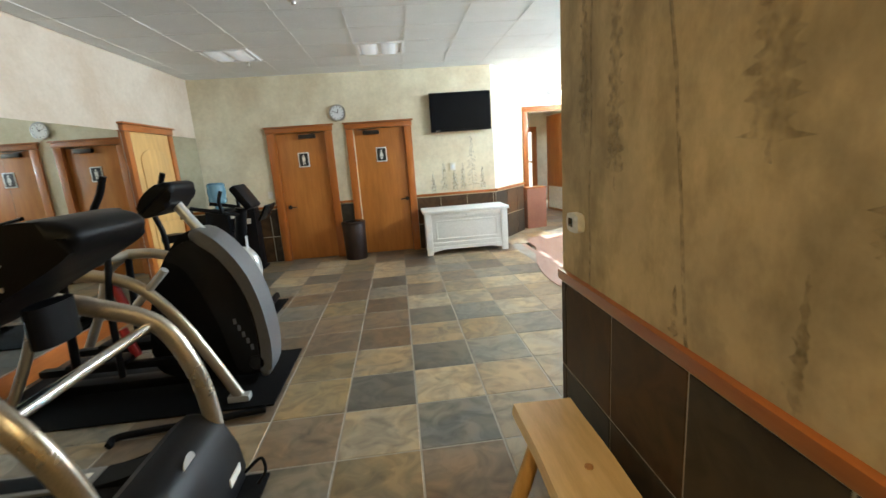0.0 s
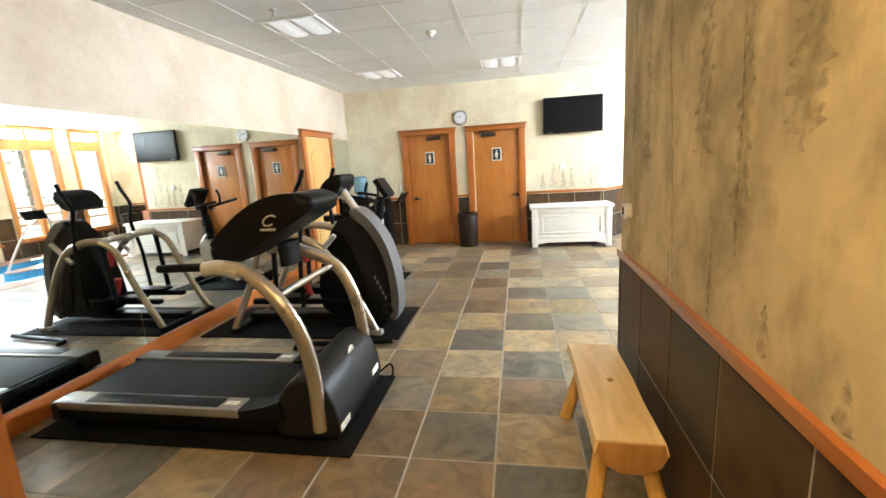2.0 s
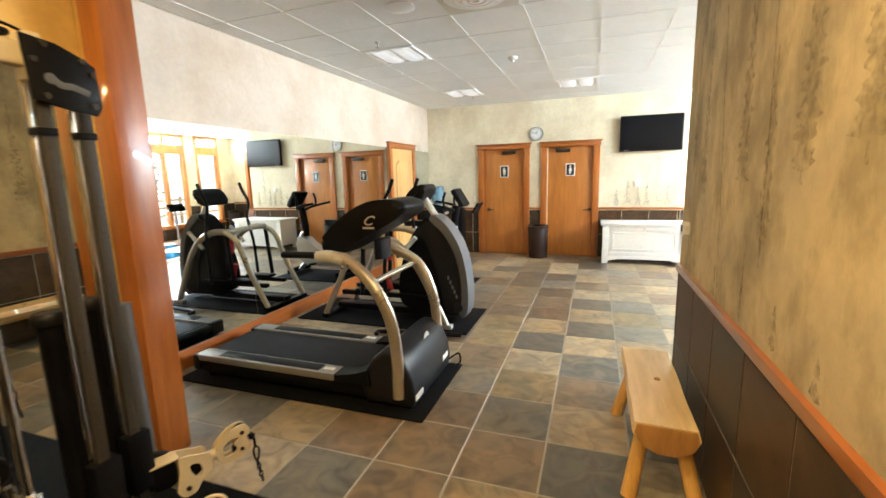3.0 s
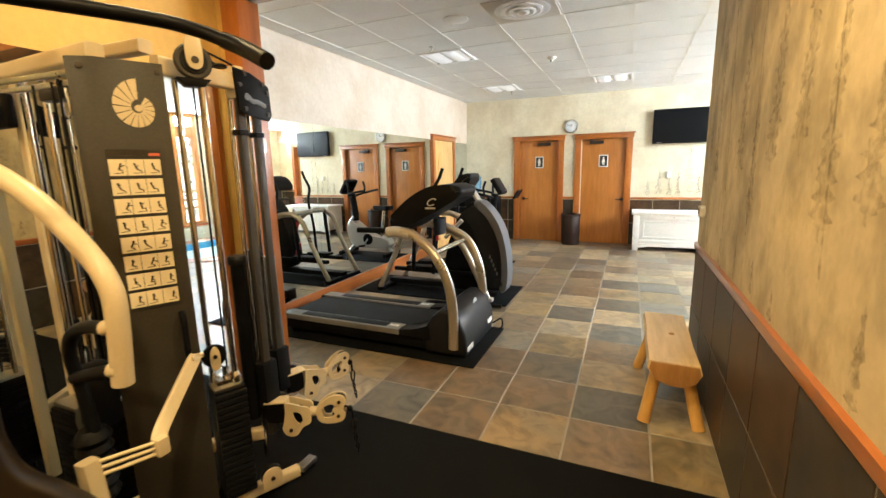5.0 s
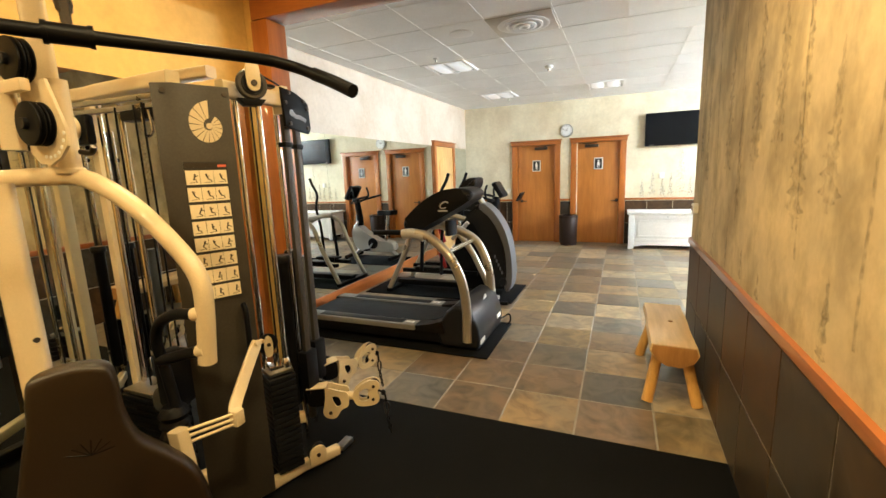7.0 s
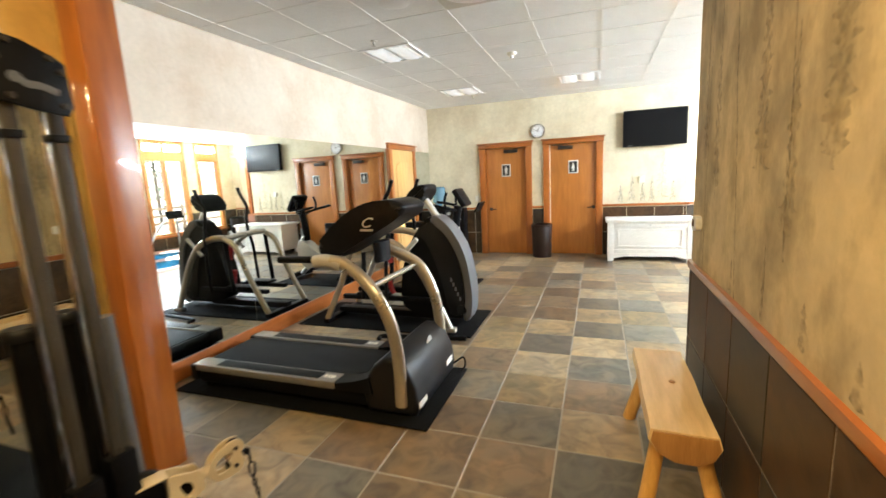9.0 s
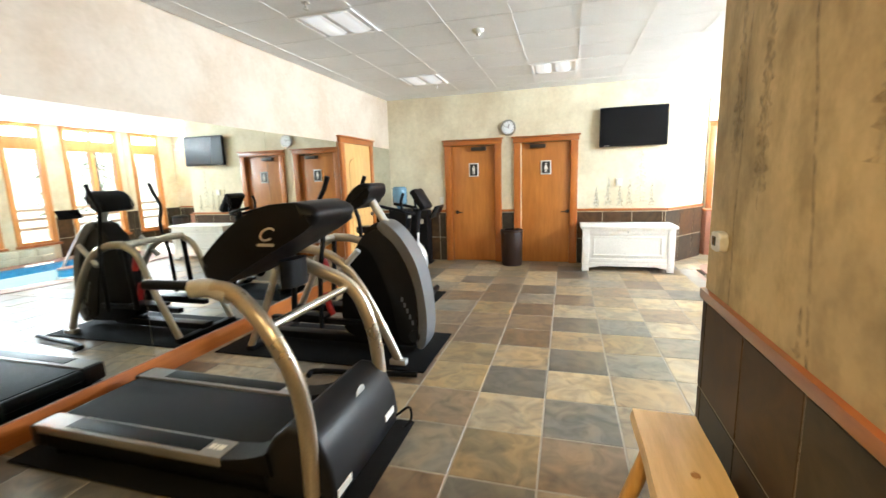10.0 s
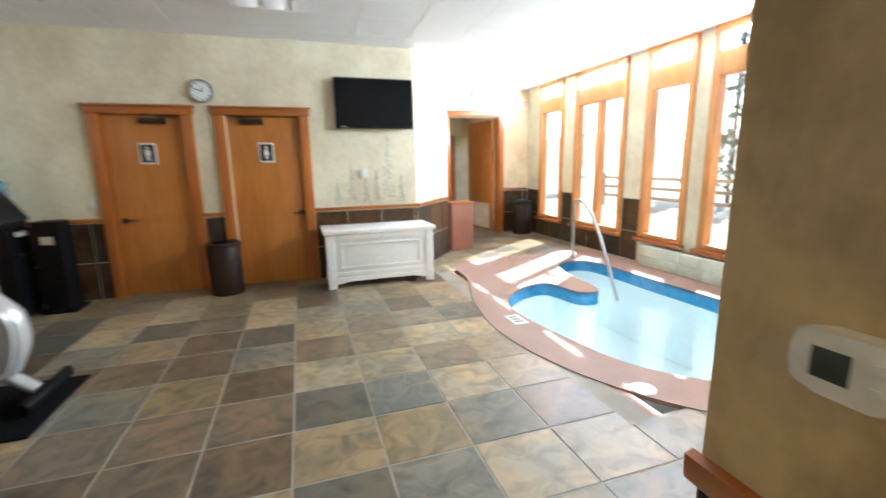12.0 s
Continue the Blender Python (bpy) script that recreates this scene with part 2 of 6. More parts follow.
JUG_BLUE = plain("blue_water_jug", (0.28, 0.50, 0.66), 0.12)
JUG_BLUE.node_tree.nodes["Principled BSDF"].inputs["Transmission Weight"].default_value = 0.6
DIFFUSER = plain("lamp_diffuser", (0.95, 0.97, 1.0), 0.5, 0, 0.06)
LAMP_WARM = plain("downlight_lens", (1.0, 0.72, 0.34), 0.5, 0, 2.0)
CHART_TAN = plain("chart_paper_tan", (0.72, 0.60, 0.38), 0.55)
CHART_RED = plain("chart_red", (0.55, 0.12, 0.06), 0.5)
EXIT_RED = plain("exit_red", (0.7, 0.08, 0.06), 0.5)
MURAL_DARK = mural_paint("mural_umber", (0.22, 0.17, 0.09), 0.55)
MURAL_GREY = mural_paint("mural_grey", (0.40, 0.42, 0.38), 0.32)
MURAL_FAINT = mural_paint("mural_faint_umber", (0.27, 0.21, 0.105), 0.42)
GRASS = mottled("dry_ground", (0.30, 0.25, 0.15), (0.42, 0.36, 0.24), 0.4, 12, 0.9)
ROCK = mottled("pale_gravel", (0.45, 0.41, 0.34), (0.56, 0.52, 0.44), 0.3, 8, 0.9)
LEAF = mottled("conifer_green", (0.05, 0.075, 0.03), (0.10, 0.12, 0.05), 2, 30, 0.7)
TRUNK = wood("tree_bark", (0.12, 0.08, 0.05), (0.2, 0.14, 0.09), "z")
FENCE = wood("weathered_fence_wood", (0.30, 0.18, 0.10), (0.42, 0.27, 0.16), "y")


# ---- building tools ----
def finish(name, bm, mat, smooth=True):
    me = bpy.data.meshes.new(name)
    bmesh.ops.recalc_face_normals(bm, faces=bm.faces)
    bm.to_mesh(me)
    bm.free()
    me.materials.append(mat)
    if smooth and len(me.polygons):
        me.shade_smooth()
        me.set_sharp_from_angle(angle=radians(38))
    return me


def part(name, bm, mat, parent, label="", smooth=True):
    ob = new(name, finish(name, bm, mat, smooth))
    ob.parent = parent
    if label:
        ob["label"] = label
    return ob


def thing(name, place, label, category, group="", rz=0.0):
    ob = new(name)
    ob.empty_display_size = 0.1
    ob.matrix_basis = pose(*place, 0, 0, rz)
    return tagged(ob, label, category, group)


def structure(name, bm, mat, label="", smooth=False):
    return tagged(new(name, finish(name, bm, mat, smooth)), label, "", "", "structure")


def box(a, b, bev=0.0, m=None, bm=None):
    """A box between two corners, edges rounded by bev; m turns or moves it."""
    bm = bm or bmesh.new()
    a, b = Vector(a), Vector(b)
    r = bmesh.ops.create_cube(bm, size=1)
    vs = r["verts"]
    for v in vs:
        v.co = Vector(((a[i] + b[i]) / 2 + v.co[i] * abs(b[i] - a[i]) for i in range(3)))
    if bev:
        es = list({e for v in vs for e in v.link_edges})
        vs = list({v for f in bmesh.ops.bevel(bm, geom=es, offset=bev, segments=2, affect="EDGES", profile=0.6)["faces"] for v in f.verts} | {v for v in vs if v.is_valid})
    if m:
        bmesh.ops.transform(bm, matrix=m, verts=vs)
    return bm


def curve_points(pts, per=8):
    """A smooth line through the points."""
    p = [Vector(q) for q in pts]
    if len(p) < 3:
        return p
    p = [p[0] * 2 - p[1], *p, p[-1] * 2 - p[-2]]
    out = []
    for i in range(1, len(p) - 2):
        for k in range(per):
            t = k / per
            out.append(0.5 * (2 * p[i] + (p[i + 1] - p[i - 1]) * t + (2 * p[i - 1] - 5 * p[i] + 4 * p[i + 1] - p[i + 2]) * t * t + (3 * p[i] - p[i - 1] - 3 * p[i + 1] + p[i + 2]) * t ** 3))
    return out + [p[-2]]


def tube(pts, ra, rb=None, sides=14, smooth=True, up=(0, 1, 0), bm=None, square=False, taper=None):
    """A bar swept along points; ra across `up`, rb along it."""
    bm = bm or bmesh.new()
    rb = rb or ra
    p = curve_points(pts) if smooth else [Vector(q) for q in pts]
    up = Vector(up)
    rings = []
    for i, q in enumerate(p):
        d = (p[min(i + 1, len(p) - 1)] - p[max(i - 1, 0)]).normalized()
        side = d.cross(up)
        if side.length < 1e-4:
            side = d.cross(Vector((1, 0.2, 0)))
        side.normalize()
        u = side.cross(d).normalized()
        k = 1.0 if not taper else taper[0] + (taper[1] - taper[0]) * i / (len(p) - 1)
        ring = []
        for j in range(sides):
            an = 2 * math.pi * (j + 0.5) / sides
            ca, sa = math.cos(an), math.sin(an)
            if square:
                e = 0.35
                ca, sa = math.copysign(abs(ca) ** e, ca), math.copysign(abs(sa) ** e, sa)
            ring.append(bm.verts.new(q + side * ca * ra * k + u * sa * rb * k))
        rings.append(ring)
    for r0, r1 in zip(rings, rings[1:]):
        for j in range(sides):
            bm.faces.new((r0[j], r0[(j + 1) % sides], r1[(j + 1) % sides], r1[j]))
    bm.faces.new(rings[0][::-1])
    bm.faces.new(rings[-1])
    return bm


def prism(pts, axis, a, b, bev=0.0, bm=None, seg=2):
    """A flat outline (two coordinates each) pushed from a to b along an axis, rims rounded."""
    bm = bm or bmesh.new()

    def at(u, v, w):
        return {"x": (w, u, v), "y": (u, w, v), "z": (u, v, w)}[axis]

    lo = [bm.verts.new(at(u, v, a)) for u, v in pts]
    hi = [bm.verts.new(at(u, v, b)) for u, v in pts]
    f0, f1 = bm.faces.new(lo[::-1]), bm.faces.new(hi)
    for i in range(len(pts)):
        j = (i + 1) % len(pts)
        bm.faces.new((lo[i], lo[j], hi[j], hi[i]))
    if bev:
        bmesh.ops.bevel(bm, geom=list(f0.edges) + list(f1.edges), offset=bev, segments=seg, affect="EDGES", profile=0.6)
    return bm


def smooth_loop(pts, per=6):
    p = [Vector((*q, 0)) for q in pts]
    n, out = len(p), []
    for i in range(n):
        a, b, c, d = p[i - 1], p[i], p[(i + 1) % n], p[(i + 2) % n]
        for k in range(per):
            t = k / per
            v = 0.5 * (2 * b + (c - a) * t + (2 * a - 5 * b + 4 * c - d) * t * t + (3 * b - a - 3 * c + d) * t ** 3)
            out.append((v.x, v.y))
    return out


def lathe(profile, sides=28, m=None, bm=None):
    """A turned shape from (radius, height) pairs."""
    bm = bm or bmesh.new()
    rings = []
    for r, z in profile:
        rings.append([bm.verts.new((r * math.cos(2 * math.pi * j / sides), r * math.sin(2 * math.pi * j / sides), z)) for j in range(sides)])
    for r0, r1 in zip(rings, rings[1:]):
        for j in range(sides):
            bm.faces.new((r0[j], r0[(j + 1) % sides], r1[(j + 1) % sides], r1[j]))
    bm.faces.new(rings[0][::-1])
    bm.faces.new(rings[-1])
    if m:
        bmesh.ops.transform(bm, matrix=m, verts=[v for r in rings for v in r])
    return bm


def rod(a, b, r, sides=12, bm=None):
    return tube([a, b], r, None, sides, False, (0.13, 0.97, 0.21), bm)


def disc(c, axis, r, h, sides=24, bm=None):
    turn = {"x": pose(*c, 0, 90, 0), "y": pose(*c, 90, 0, 0), "z": pose(*c)}[axis]
    e = min(h * 0.25, r * 0.1)
    return lathe([(r - e, -h / 2), (r, -h / 2 + e), (r, h / 2 - e), (r - e, h / 2)], sides, turn, bm)

# ---- structure ----
H = 2.90          # ceiling height
WX, WY = -3.00, 7.24   # mirror wall, washroom wall
RX, RY = 0.808, 2.05   # mural wall and its end
MX = -2.215       # mirror wall of the weight area
EX, EY = 4.75, 9.75    # window wall, hall wall
CA, CB = (1.66, 7.24), (2.42, 8.18)   # the slanted corner

bm = bmesh.new()
for xa, xb, za, zb in ((WX - 0.15, -1.84, -0.1, H + 0.012), (-1.00, -0.60, -0.1, H + 0.012), (0.24, CA[0], -0.1, H + 0.012), (-1.84, -1.00, 2.05, H + 0.012), (-0.60, 0.24, 2.05, H + 0.012)):
    box((xa, WY, za), (xb, WY + 0.15, zb), 0, None, bm)
# unseen backing slab, added to block light leaking round the doors
box((-2.0, WY + 0.151, -0.1), (0.4, WY + 0.2, H), 0, None, bm)
structure("wall_north", bm, WALL_CREAM, "cream glazed wall with two washroom doors")
structure("wall_west", box((WX - 0.15, -4.2, -0.1), (WX, WY, H + 0.1)), WALL_PEACH, "pale peach glazed wall above long mirrors")
structure("wall_west_weights", box((WX + 0.0005, -4.199, -0.1), (MX, 0.398, H - 0.002)), WALL_YELLOW, "yellow glazed wall behind the weight area mirror")
structure("wall_mural", box((RX, -4.2, -0.1), (RX + 0.15, RY, H + 0.012)), WALL_MURAL, "tan faux-finished mural wall with dark trees")
structure("wall_south", box((WX - 0.15, -4.35, -0.1), (RX + 0.15, -4.2, H + 0.1)), WALL_YELLOW)
structure("wall_pool_south", box((RX + 0.15, RY - 0.15, -0.1), (EX + 0.15, RY, H + 0.012)), WALL_CREAM)
bm = prism([CA, CB, (2.88, EY + 0.15), (2.70, EY + 0.15), (2.28, 8.25), (1.60, 7.39), (1.66, 7.39)], "z", -0.1, H + 0.012)
structure("wall_corner", bm, WALL_CREAM, "slanted cream wall beside the pool, bright with sun")
bm = bmesh.new()
for xa, xb, za, zb in ((4.08, EX + 0.15, -0.1, H + 0.012), (2.99, 4.08, 2.34, H + 0.012), (2.88, 2.99, -0.1, H + 0.012)):
    box((xa, EY, za), (xb, EY + 0.15, zb), 0, None, bm)
structure("wall_hall", bm, WALL_CREAM, "cream wall with a cased doorway to a hall")
structure("wall_stub", box((WX, 0.40, -0.1), (-2.12, 0.52, H + 0.05)), WALL_YELLOW, "short yellow wall beside a wooden post")

# window wall
bm = bmesh.new()
edges = [RY, 2.75, 4.45, 4.90, 5.50, 5.72, 6.48, 6.86, 8.10, 8.45, 9.25, EY + 0.15]
for i in range(0, len(edges), 2):
    box((EX, edges[i], -0.1), (EX + 0.15, edges[i + 1], H + 0.1), 0, None, bm)
for i in range(1, len(edges) - 1, 2):
    box((EX, edges[i], -0.1), (EX + 0.15, edges[i + 1], 0.31), 0, None, bm)
for i in range(1, len(edges) - 1, 2):
    box((EX + 0.001, edges[i], H - 0.003), (EX + 0.15, edges[i + 1], H + 0.1), 0, None, bm)
structure("wall_east", bm, WALL_CREAM, "beige piers between tall wood windows")


def window(name, ya, yb, panes):
    w = tagged(new(name), "tall honey wood window with transom above", "", "", "structure")
    x0, x1 = EX - 0.03, EX + 0.10
    part("window_sill", box((EX - 0.09, ya - 0.03, 0.315), (x1, yb + 0.03, 0.365), 0.008), TRIM_X, w)
    fr = bmesh.new()
    for a, b in ((ya, ya + 0.09), (yb - 0.09, yb)):
        box((x0, a, 0.367), (x1, b, 2.80), 0.006, None, fr)
    box((x0, ya + 0.09, 2.36), (x1, yb - 0.09, 2.62), 0.006, None, fr)
    box((x0, ya + 0.09, 0.367), (x1, yb - 0.09, 0.43), 0.006, None, fr)
    box((x0 - 0.02, ya, 2.802), (x1, yb, H - 0.004), 0.006, None, fr)
    part("window_frame", fr, WIN_WOOD, w)
    step = (yb - ya - 0.18) / panes
    for k in range(panes):
        a = ya + 0.09 + k * step
        b = a + step
        if k:
            part("mullion", box((x0 + 0.01, a - 0.045, 0.432), (x1, a + 0.045, 2.358), 0.006), WIN_WOOD, w)
            part("mullion", box((x0 + 0.01, a - 0.045, 2.622), (x1, a + 0.045, 2.80), 0.006), WIN_WOOD, w)
        for za, zb in ((0.43, 2.36), (2.62, 2.80)):
            g = part("pane", box((EX + 0.05, a - (0.0 if k else 0.01), za), (EX + 0.056, b, zb)), GLASS, w, "clear window pane", False)
            g.visible_shadow = False


for i, (ya, yb, k) in enumerate(((8.45, 9.25, 1), (6.86, 8.10, 2), (5.72, 6.48, 1), (4.90, 5.50, 1), (2.75, 4.45, 3))):
    window("window_%d" % (i + 1), ya, yb, k)

# ceilings: lay-in tiles over the gym and pool, plaster over the weights
bm = box((WX, 0.518, H + 0.012), (EX, EY + 0.15, H + 0.1))
gx = [-1.57 + 0.61 * k for k in range(-2, 11)]
gy = [3.17 + 0.61 * k for k in range(-4, 11)]
structure("ceiling", bm, CEIL, "white lay-in tile ceiling")
bm = bmesh.new()
LIGHTS = [(-2.18, 3.17), (-2.18, 5.61), (-0.35, 5.61)]
holes = [(round(a, 2), round(b, 2)) for a, b in LIGHTS]
for i, xa in enumerate([WX - 0.0] + gx):
    xb = gx[i] if i < len(gx) else EX
    for j, ya in enumerate([0.54] + gy):
        yb = gy[j] if j < len(gy) else EY
        if (round(xa, 2), round(ya, 2)) in holes or xb - xa < 0.03 or yb - ya < 0.03:
            continue
        box((xa + 0.010, ya + 0.010, H - 0.002 + random.uniform(-0.001, 0.001)), (xb - 0.010, yb - 0.010, H + 0.011), 0, None, bm)
structure("ceiling_panels", bm, CEIL, "white mineral fibre ceiling tiles")
bm = bmesh.new()
for x in gx:
    box((x - 0.0095, 0.54, H - 0.004), (x + 0.0095, EY, H + 0.010), 0, None, bm)
for y in gy:
    for i, xa in enumerate([WX] + gx):
        xb = gx[i] if i < len(gx) else EX
        box((xa + 0.0097, y - 0.0095, H - 0.004), (xb - 0.0097, y + 0.0095, H + 0.010), 0, None, bm)
structure("ceiling_grid", bm, CEIL_GRID, "white metal ceiling grid")
structure("ceiling_weights", box((WX - 0.15, -4.35, H), (RX + 0.15, 0.402, H + 0.1)), CEIL_WARM, "warm plaster ceiling over the weight area")

# wooden post and beam of the opening
structure("post", box((-2.13, 0.36, 0.0), (-1.99, 0.54, 2.61), 0.008), TRIM, "glossy orange-brown wooden post", True)
structure("beam", box((-2.12, 0.355, 2.612), (RX - 0.002, 0.545, H + 0.05), 0.008), TRIM_H, "orange-brown wooden beam across the ceiling", True)

# floors
bm = bmesh.new()
for a, b in (((WX, 0.32), (1.98, 8.6)), ((1.98, 7.02), (EX, EY + 3.4)), ((1.98, RY), (EX, 3.3))):
    box((*a, -0.1), (*b, -0.0025), 0, None, bm)
structure("floor", bm, GROUT, "slate tile floor in brown, grey and green")
structure("floor_rubber", box((WX, -4.2, -0.1), (RX, 0.318, 0.004)), RUBBER, "black rubber floor of the weight area")

# pool, deck and water
POOL = smooth_loop([(2.20, 4.3), (2.10, 5.3), (2.48, 5.82), (2.90, 5.93), (3.05, 5.48), (3.32, 5.50), (3.42, 6.25), (3.62, 6.72), (4.10, 6.72), (4.18, 5.6), (4.18, 4.2), (3.7, 3.45), (2.9, 3.35), (2.40, 3.75)])
DECK_RIM = smooth_loop([(2.30, 7.35), (2.10, 6.5), (1.80, 5.5), (1.72, 4.6), (1.95, 3.75), (2.45, 3.10), (3.2, 2.8), (EX - 0.3, 2.8), (EX - 0.004, 4.0), (EX - 0.004, 6.0), (EX - 0.02, 7.3), (3.6, 7.5)])


def ring_sheet(outer, inner, z):
    bm = bmesh.new()
    es = []
    for loop in (outer, inner):
        vs = [bm.verts.new((x, y, z)) for x, y in loop]
        es += [bm.edges.new((vs[i], vs[(i + 1) % len(vs)])) for i in range(len(vs))]
    bmesh.ops.triangle_fill(bm, use_beauty=True, edges=es)
    return bm


def band(loop, z0, z1, dx=0.0):
    bm = bmesh.new()
    lo = [bm.verts.new((x, y, z0)) for x, y in loop]
    hi = [bm.verts.new((x, y, z1)) for x, y in loop]
    for i in range(len(loop)):
        j = (i + 1) % len(loop)
        bm.faces.new((lo[i], lo[j], hi[j], hi[i]))
    return bm


bm = ring_sheet(DECK_RIM, POOL, 0.006)
ret = bmesh.ops.extrude_face_region(bm, geom=bm.faces[:])
bmesh.ops.translate(bm, verts=[g for g in ret["geom"] if isinstance(g, bmesh.types.BMVert)], vec=(0, 0, -0.03))
structure("pool_deck", bm, DECK, "reddish textured concrete deck round the spa pool")
pool = tagged(new("pool"), "white plaster spa pool with blue waterline tiles", "", "", "structure")
bm = band(POOL, -0.9, -0.16)
cen = bm.verts.new((3.3, 4.9, -0.9))
part("basin", prism(POOL, "z", -0.95, -0.9), POOL_WHITE, pool)
part("basin_wall", band(POOL, -0.9, -0.15), POOL_WHITE, pool)
bm.free()
part("waterline_tile", band(POOL, -0.15, 0.005), POOL_BLUE, pool, "blue tile band")
mw, n, l, b = material("pool_water")
clear, sheen, both, ripple = n.new("ShaderNodeBsdfTransparent"), n.new("ShaderNodeBsdfGlossy"), n.new("ShaderNodeMixShader"), n.new("ShaderNodeBump")
clear.inputs[0].default_value, sheen.inputs["Roughness"].default_value, both.inputs[0].default_value = (0.86, 0.97, 0.99, 1), 0.04, 0.10
ripple.inputs["Strength"].default_value, ripple.inputs["Distance"].default_value = 0.3, 0.03
l.new(noise_tex(n, l, 5, 3).outputs[0], ripple.inputs["Height"])
l.new(ripple.outputs[0], sheen.inputs["Normal"])
l.new(clear.outputs[0], both.inputs[1])
l.new(sheen.outputs[0], both.inputs[2])
l.new(both.outputs[0], n["Material Output"].inputs[0])
w = part("water", ring_sheet(POOL, [(3.5, 4.6), (3.6, 4.6), (3.55, 4.7)], -0.09), mw, pool, "clear pale blue water")
w.visible_shadow = False
# grout-coloured sub-floor between deck and walls
bm = bmesh.new()
for a, b in (((1.98, 3.3), (2.06, 7.02)), ((4.25, 3.3), (EX, 7.02))):
    box((*a, -0.1), (*b, -0.007), 0, None, bm)
structure("floor_edge", bm, DECK)

# rails, baseboards, mirrors
bm = prism([(RX - 0.017, 0.878), (RX - 0.001, 0.872), (RX - 0.001, 0.932), (RX - 0.020, 0.926), (RX - 0.020, 0.89)], "y", -4.2, RY + 0.02, 0.004)
structure("trim_rail_mural", bm, TRIM_X, "orange-brown wooden chair rail", True)
bm = bmesh.new()
for xa, xb in ((WX + 0.002, -1.945), (-0.935, -0.725), (0.32, CA[0] + 0.01)):
    box((xa, WY - 0.03, 0.885), (xb, WY - 0.001, 0.925), 0.005, None, bm)
structure("trim_rail_north", bm, TRIM_H, "orange-brown wooden chair rail", True)
d = (Vector(CB) - Vector(CA)).normalized()
nrm = Vector((d.y, -d.x))
bm = prism([(CA[0] + 0.005, CA[1] + 0.005), (CB[0], CB[1]), (CB[0] + nrm.x * 0.03, CB[1] + nrm.y * 0.03), (CA[0] + nrm.x * 0.03 + 0.01, CA[1] + nrm.y * 0.03)], "z", 0.885, 0.925)
structure("trim_rail_corner", bm, TRIM_H)
structure("trim_rail_hall", box((4.19, EY - 0.03, 0.885), (EX - 0.004, EY - 0.001, 0.925), 0.005), TRIM_H)
structure("baseboard_mirror", box((WX + 0.001, 0.54, 0.0), (WX + 0.028, 5.33, 0.16), 0.006), TRIM_X, "orange-brown board under the mirror", True)
for i, (ya, yb, za, zb) in enumerate(((0.56, 2.198, 0.165, 2.05), (2.202, 3.778, 0.165, 2.05), (3.782, 5.34, 0.165, 2.05), (6.45, 7.20, 0.165, 2.05), (-1.998, 0.39, 0.012, 2.10), (-4.15, -2.002, 0.012, 2.10))):
    wx = WX if ya > 0.5 else MX
    tagged(new("mirror", finish("mirror", box((wx + 0.002, ya, za), (wx + 0.012, yb, zb)), MIRROR, False)), "large frameless wall mirror panel", "mirror", "wall mirror panels")

# door casings and leaves
def casing(owner, xa, xb, top, y, wood_v=TRIM, wood_h=TRIM_H):
    part("casing_side", box((xa, y - 0.035, 0.0), (xa + 0.115, y - 0.001, top - 0.105), 0.006), wood_v, owner)
    part("casing_side", box((xb - 0.115, y - 0.035, 0.0), (xb, y - 0.001, top - 0.105), 0.006), wood_v, owner)
    part("casing_head", box((xa - 0.012, y - 0.04, top - 0.103), (xb + 0.012, y - 0.001, top - 0.025), 0.005), wood_h, owner)
    part("casing_cap", box((xa - 0.035, y - 0.06, top - 0.023), (xb + 0.035, y - 0.001, top), 0.006), wood_h, owner)


def lever(owner, x, y, z, side):
    k = part("door_handle", disc((x, y - 0.008, z), "y", 0.033, 0.014), IRON, owner, "dark bronze lever handle")
    part("lever", tube([(x, y - 0.01, z), (x, y - 0.055, z), (x + side * 0.03, y - 0.06, z), (x + side * 0.11, y - 0.055, z - 0.004)], 0.009, None, 10, True, (0, 0, 1)), IRON, k)


def figure_sign(owner, x, y, z, skirt):
    s = part("restroom_sign", box((x - 0.085, y - 0.012, z - 0.115), (x + 0.085, y, z + 0.115), 0.003), SIGN_WHITE, owner, "white framed black restroom sign")
    part("sign_panel", box((x - 0.068, y - 0.0145, z - 0.098), (x + 0.068, y - 0.0115, z + 0.098)), SIGN_BLACK, s)
    bm = disc((x, y - 0.016, z + 0.062), "y", 0.014, 0.003, 14)
    if skirt:
        prism([(x - 0.012, z + 0.042), (x + 0.012, z + 0.042), (x + 0.034, z - 0.025), (x - 0.034, z - 0.025)], "y", y - 0.0175, y - 0.0145, 0, bm)
    else:
        box((x - 0.024, y - 0.0175, z - 0.02), (x + 0.024, y - 0.0145, z + 0.042), 0, None, bm)
    for dx in (-0.011, 0.011):
        box((x + dx - 0.007, y - 0.0175, z - 0.075), (x + dx + 0.007, y - 0.0146, z - 0.019), 0, None, bm)
    part("sign_figure", bm, SIGN_WHITE, s)


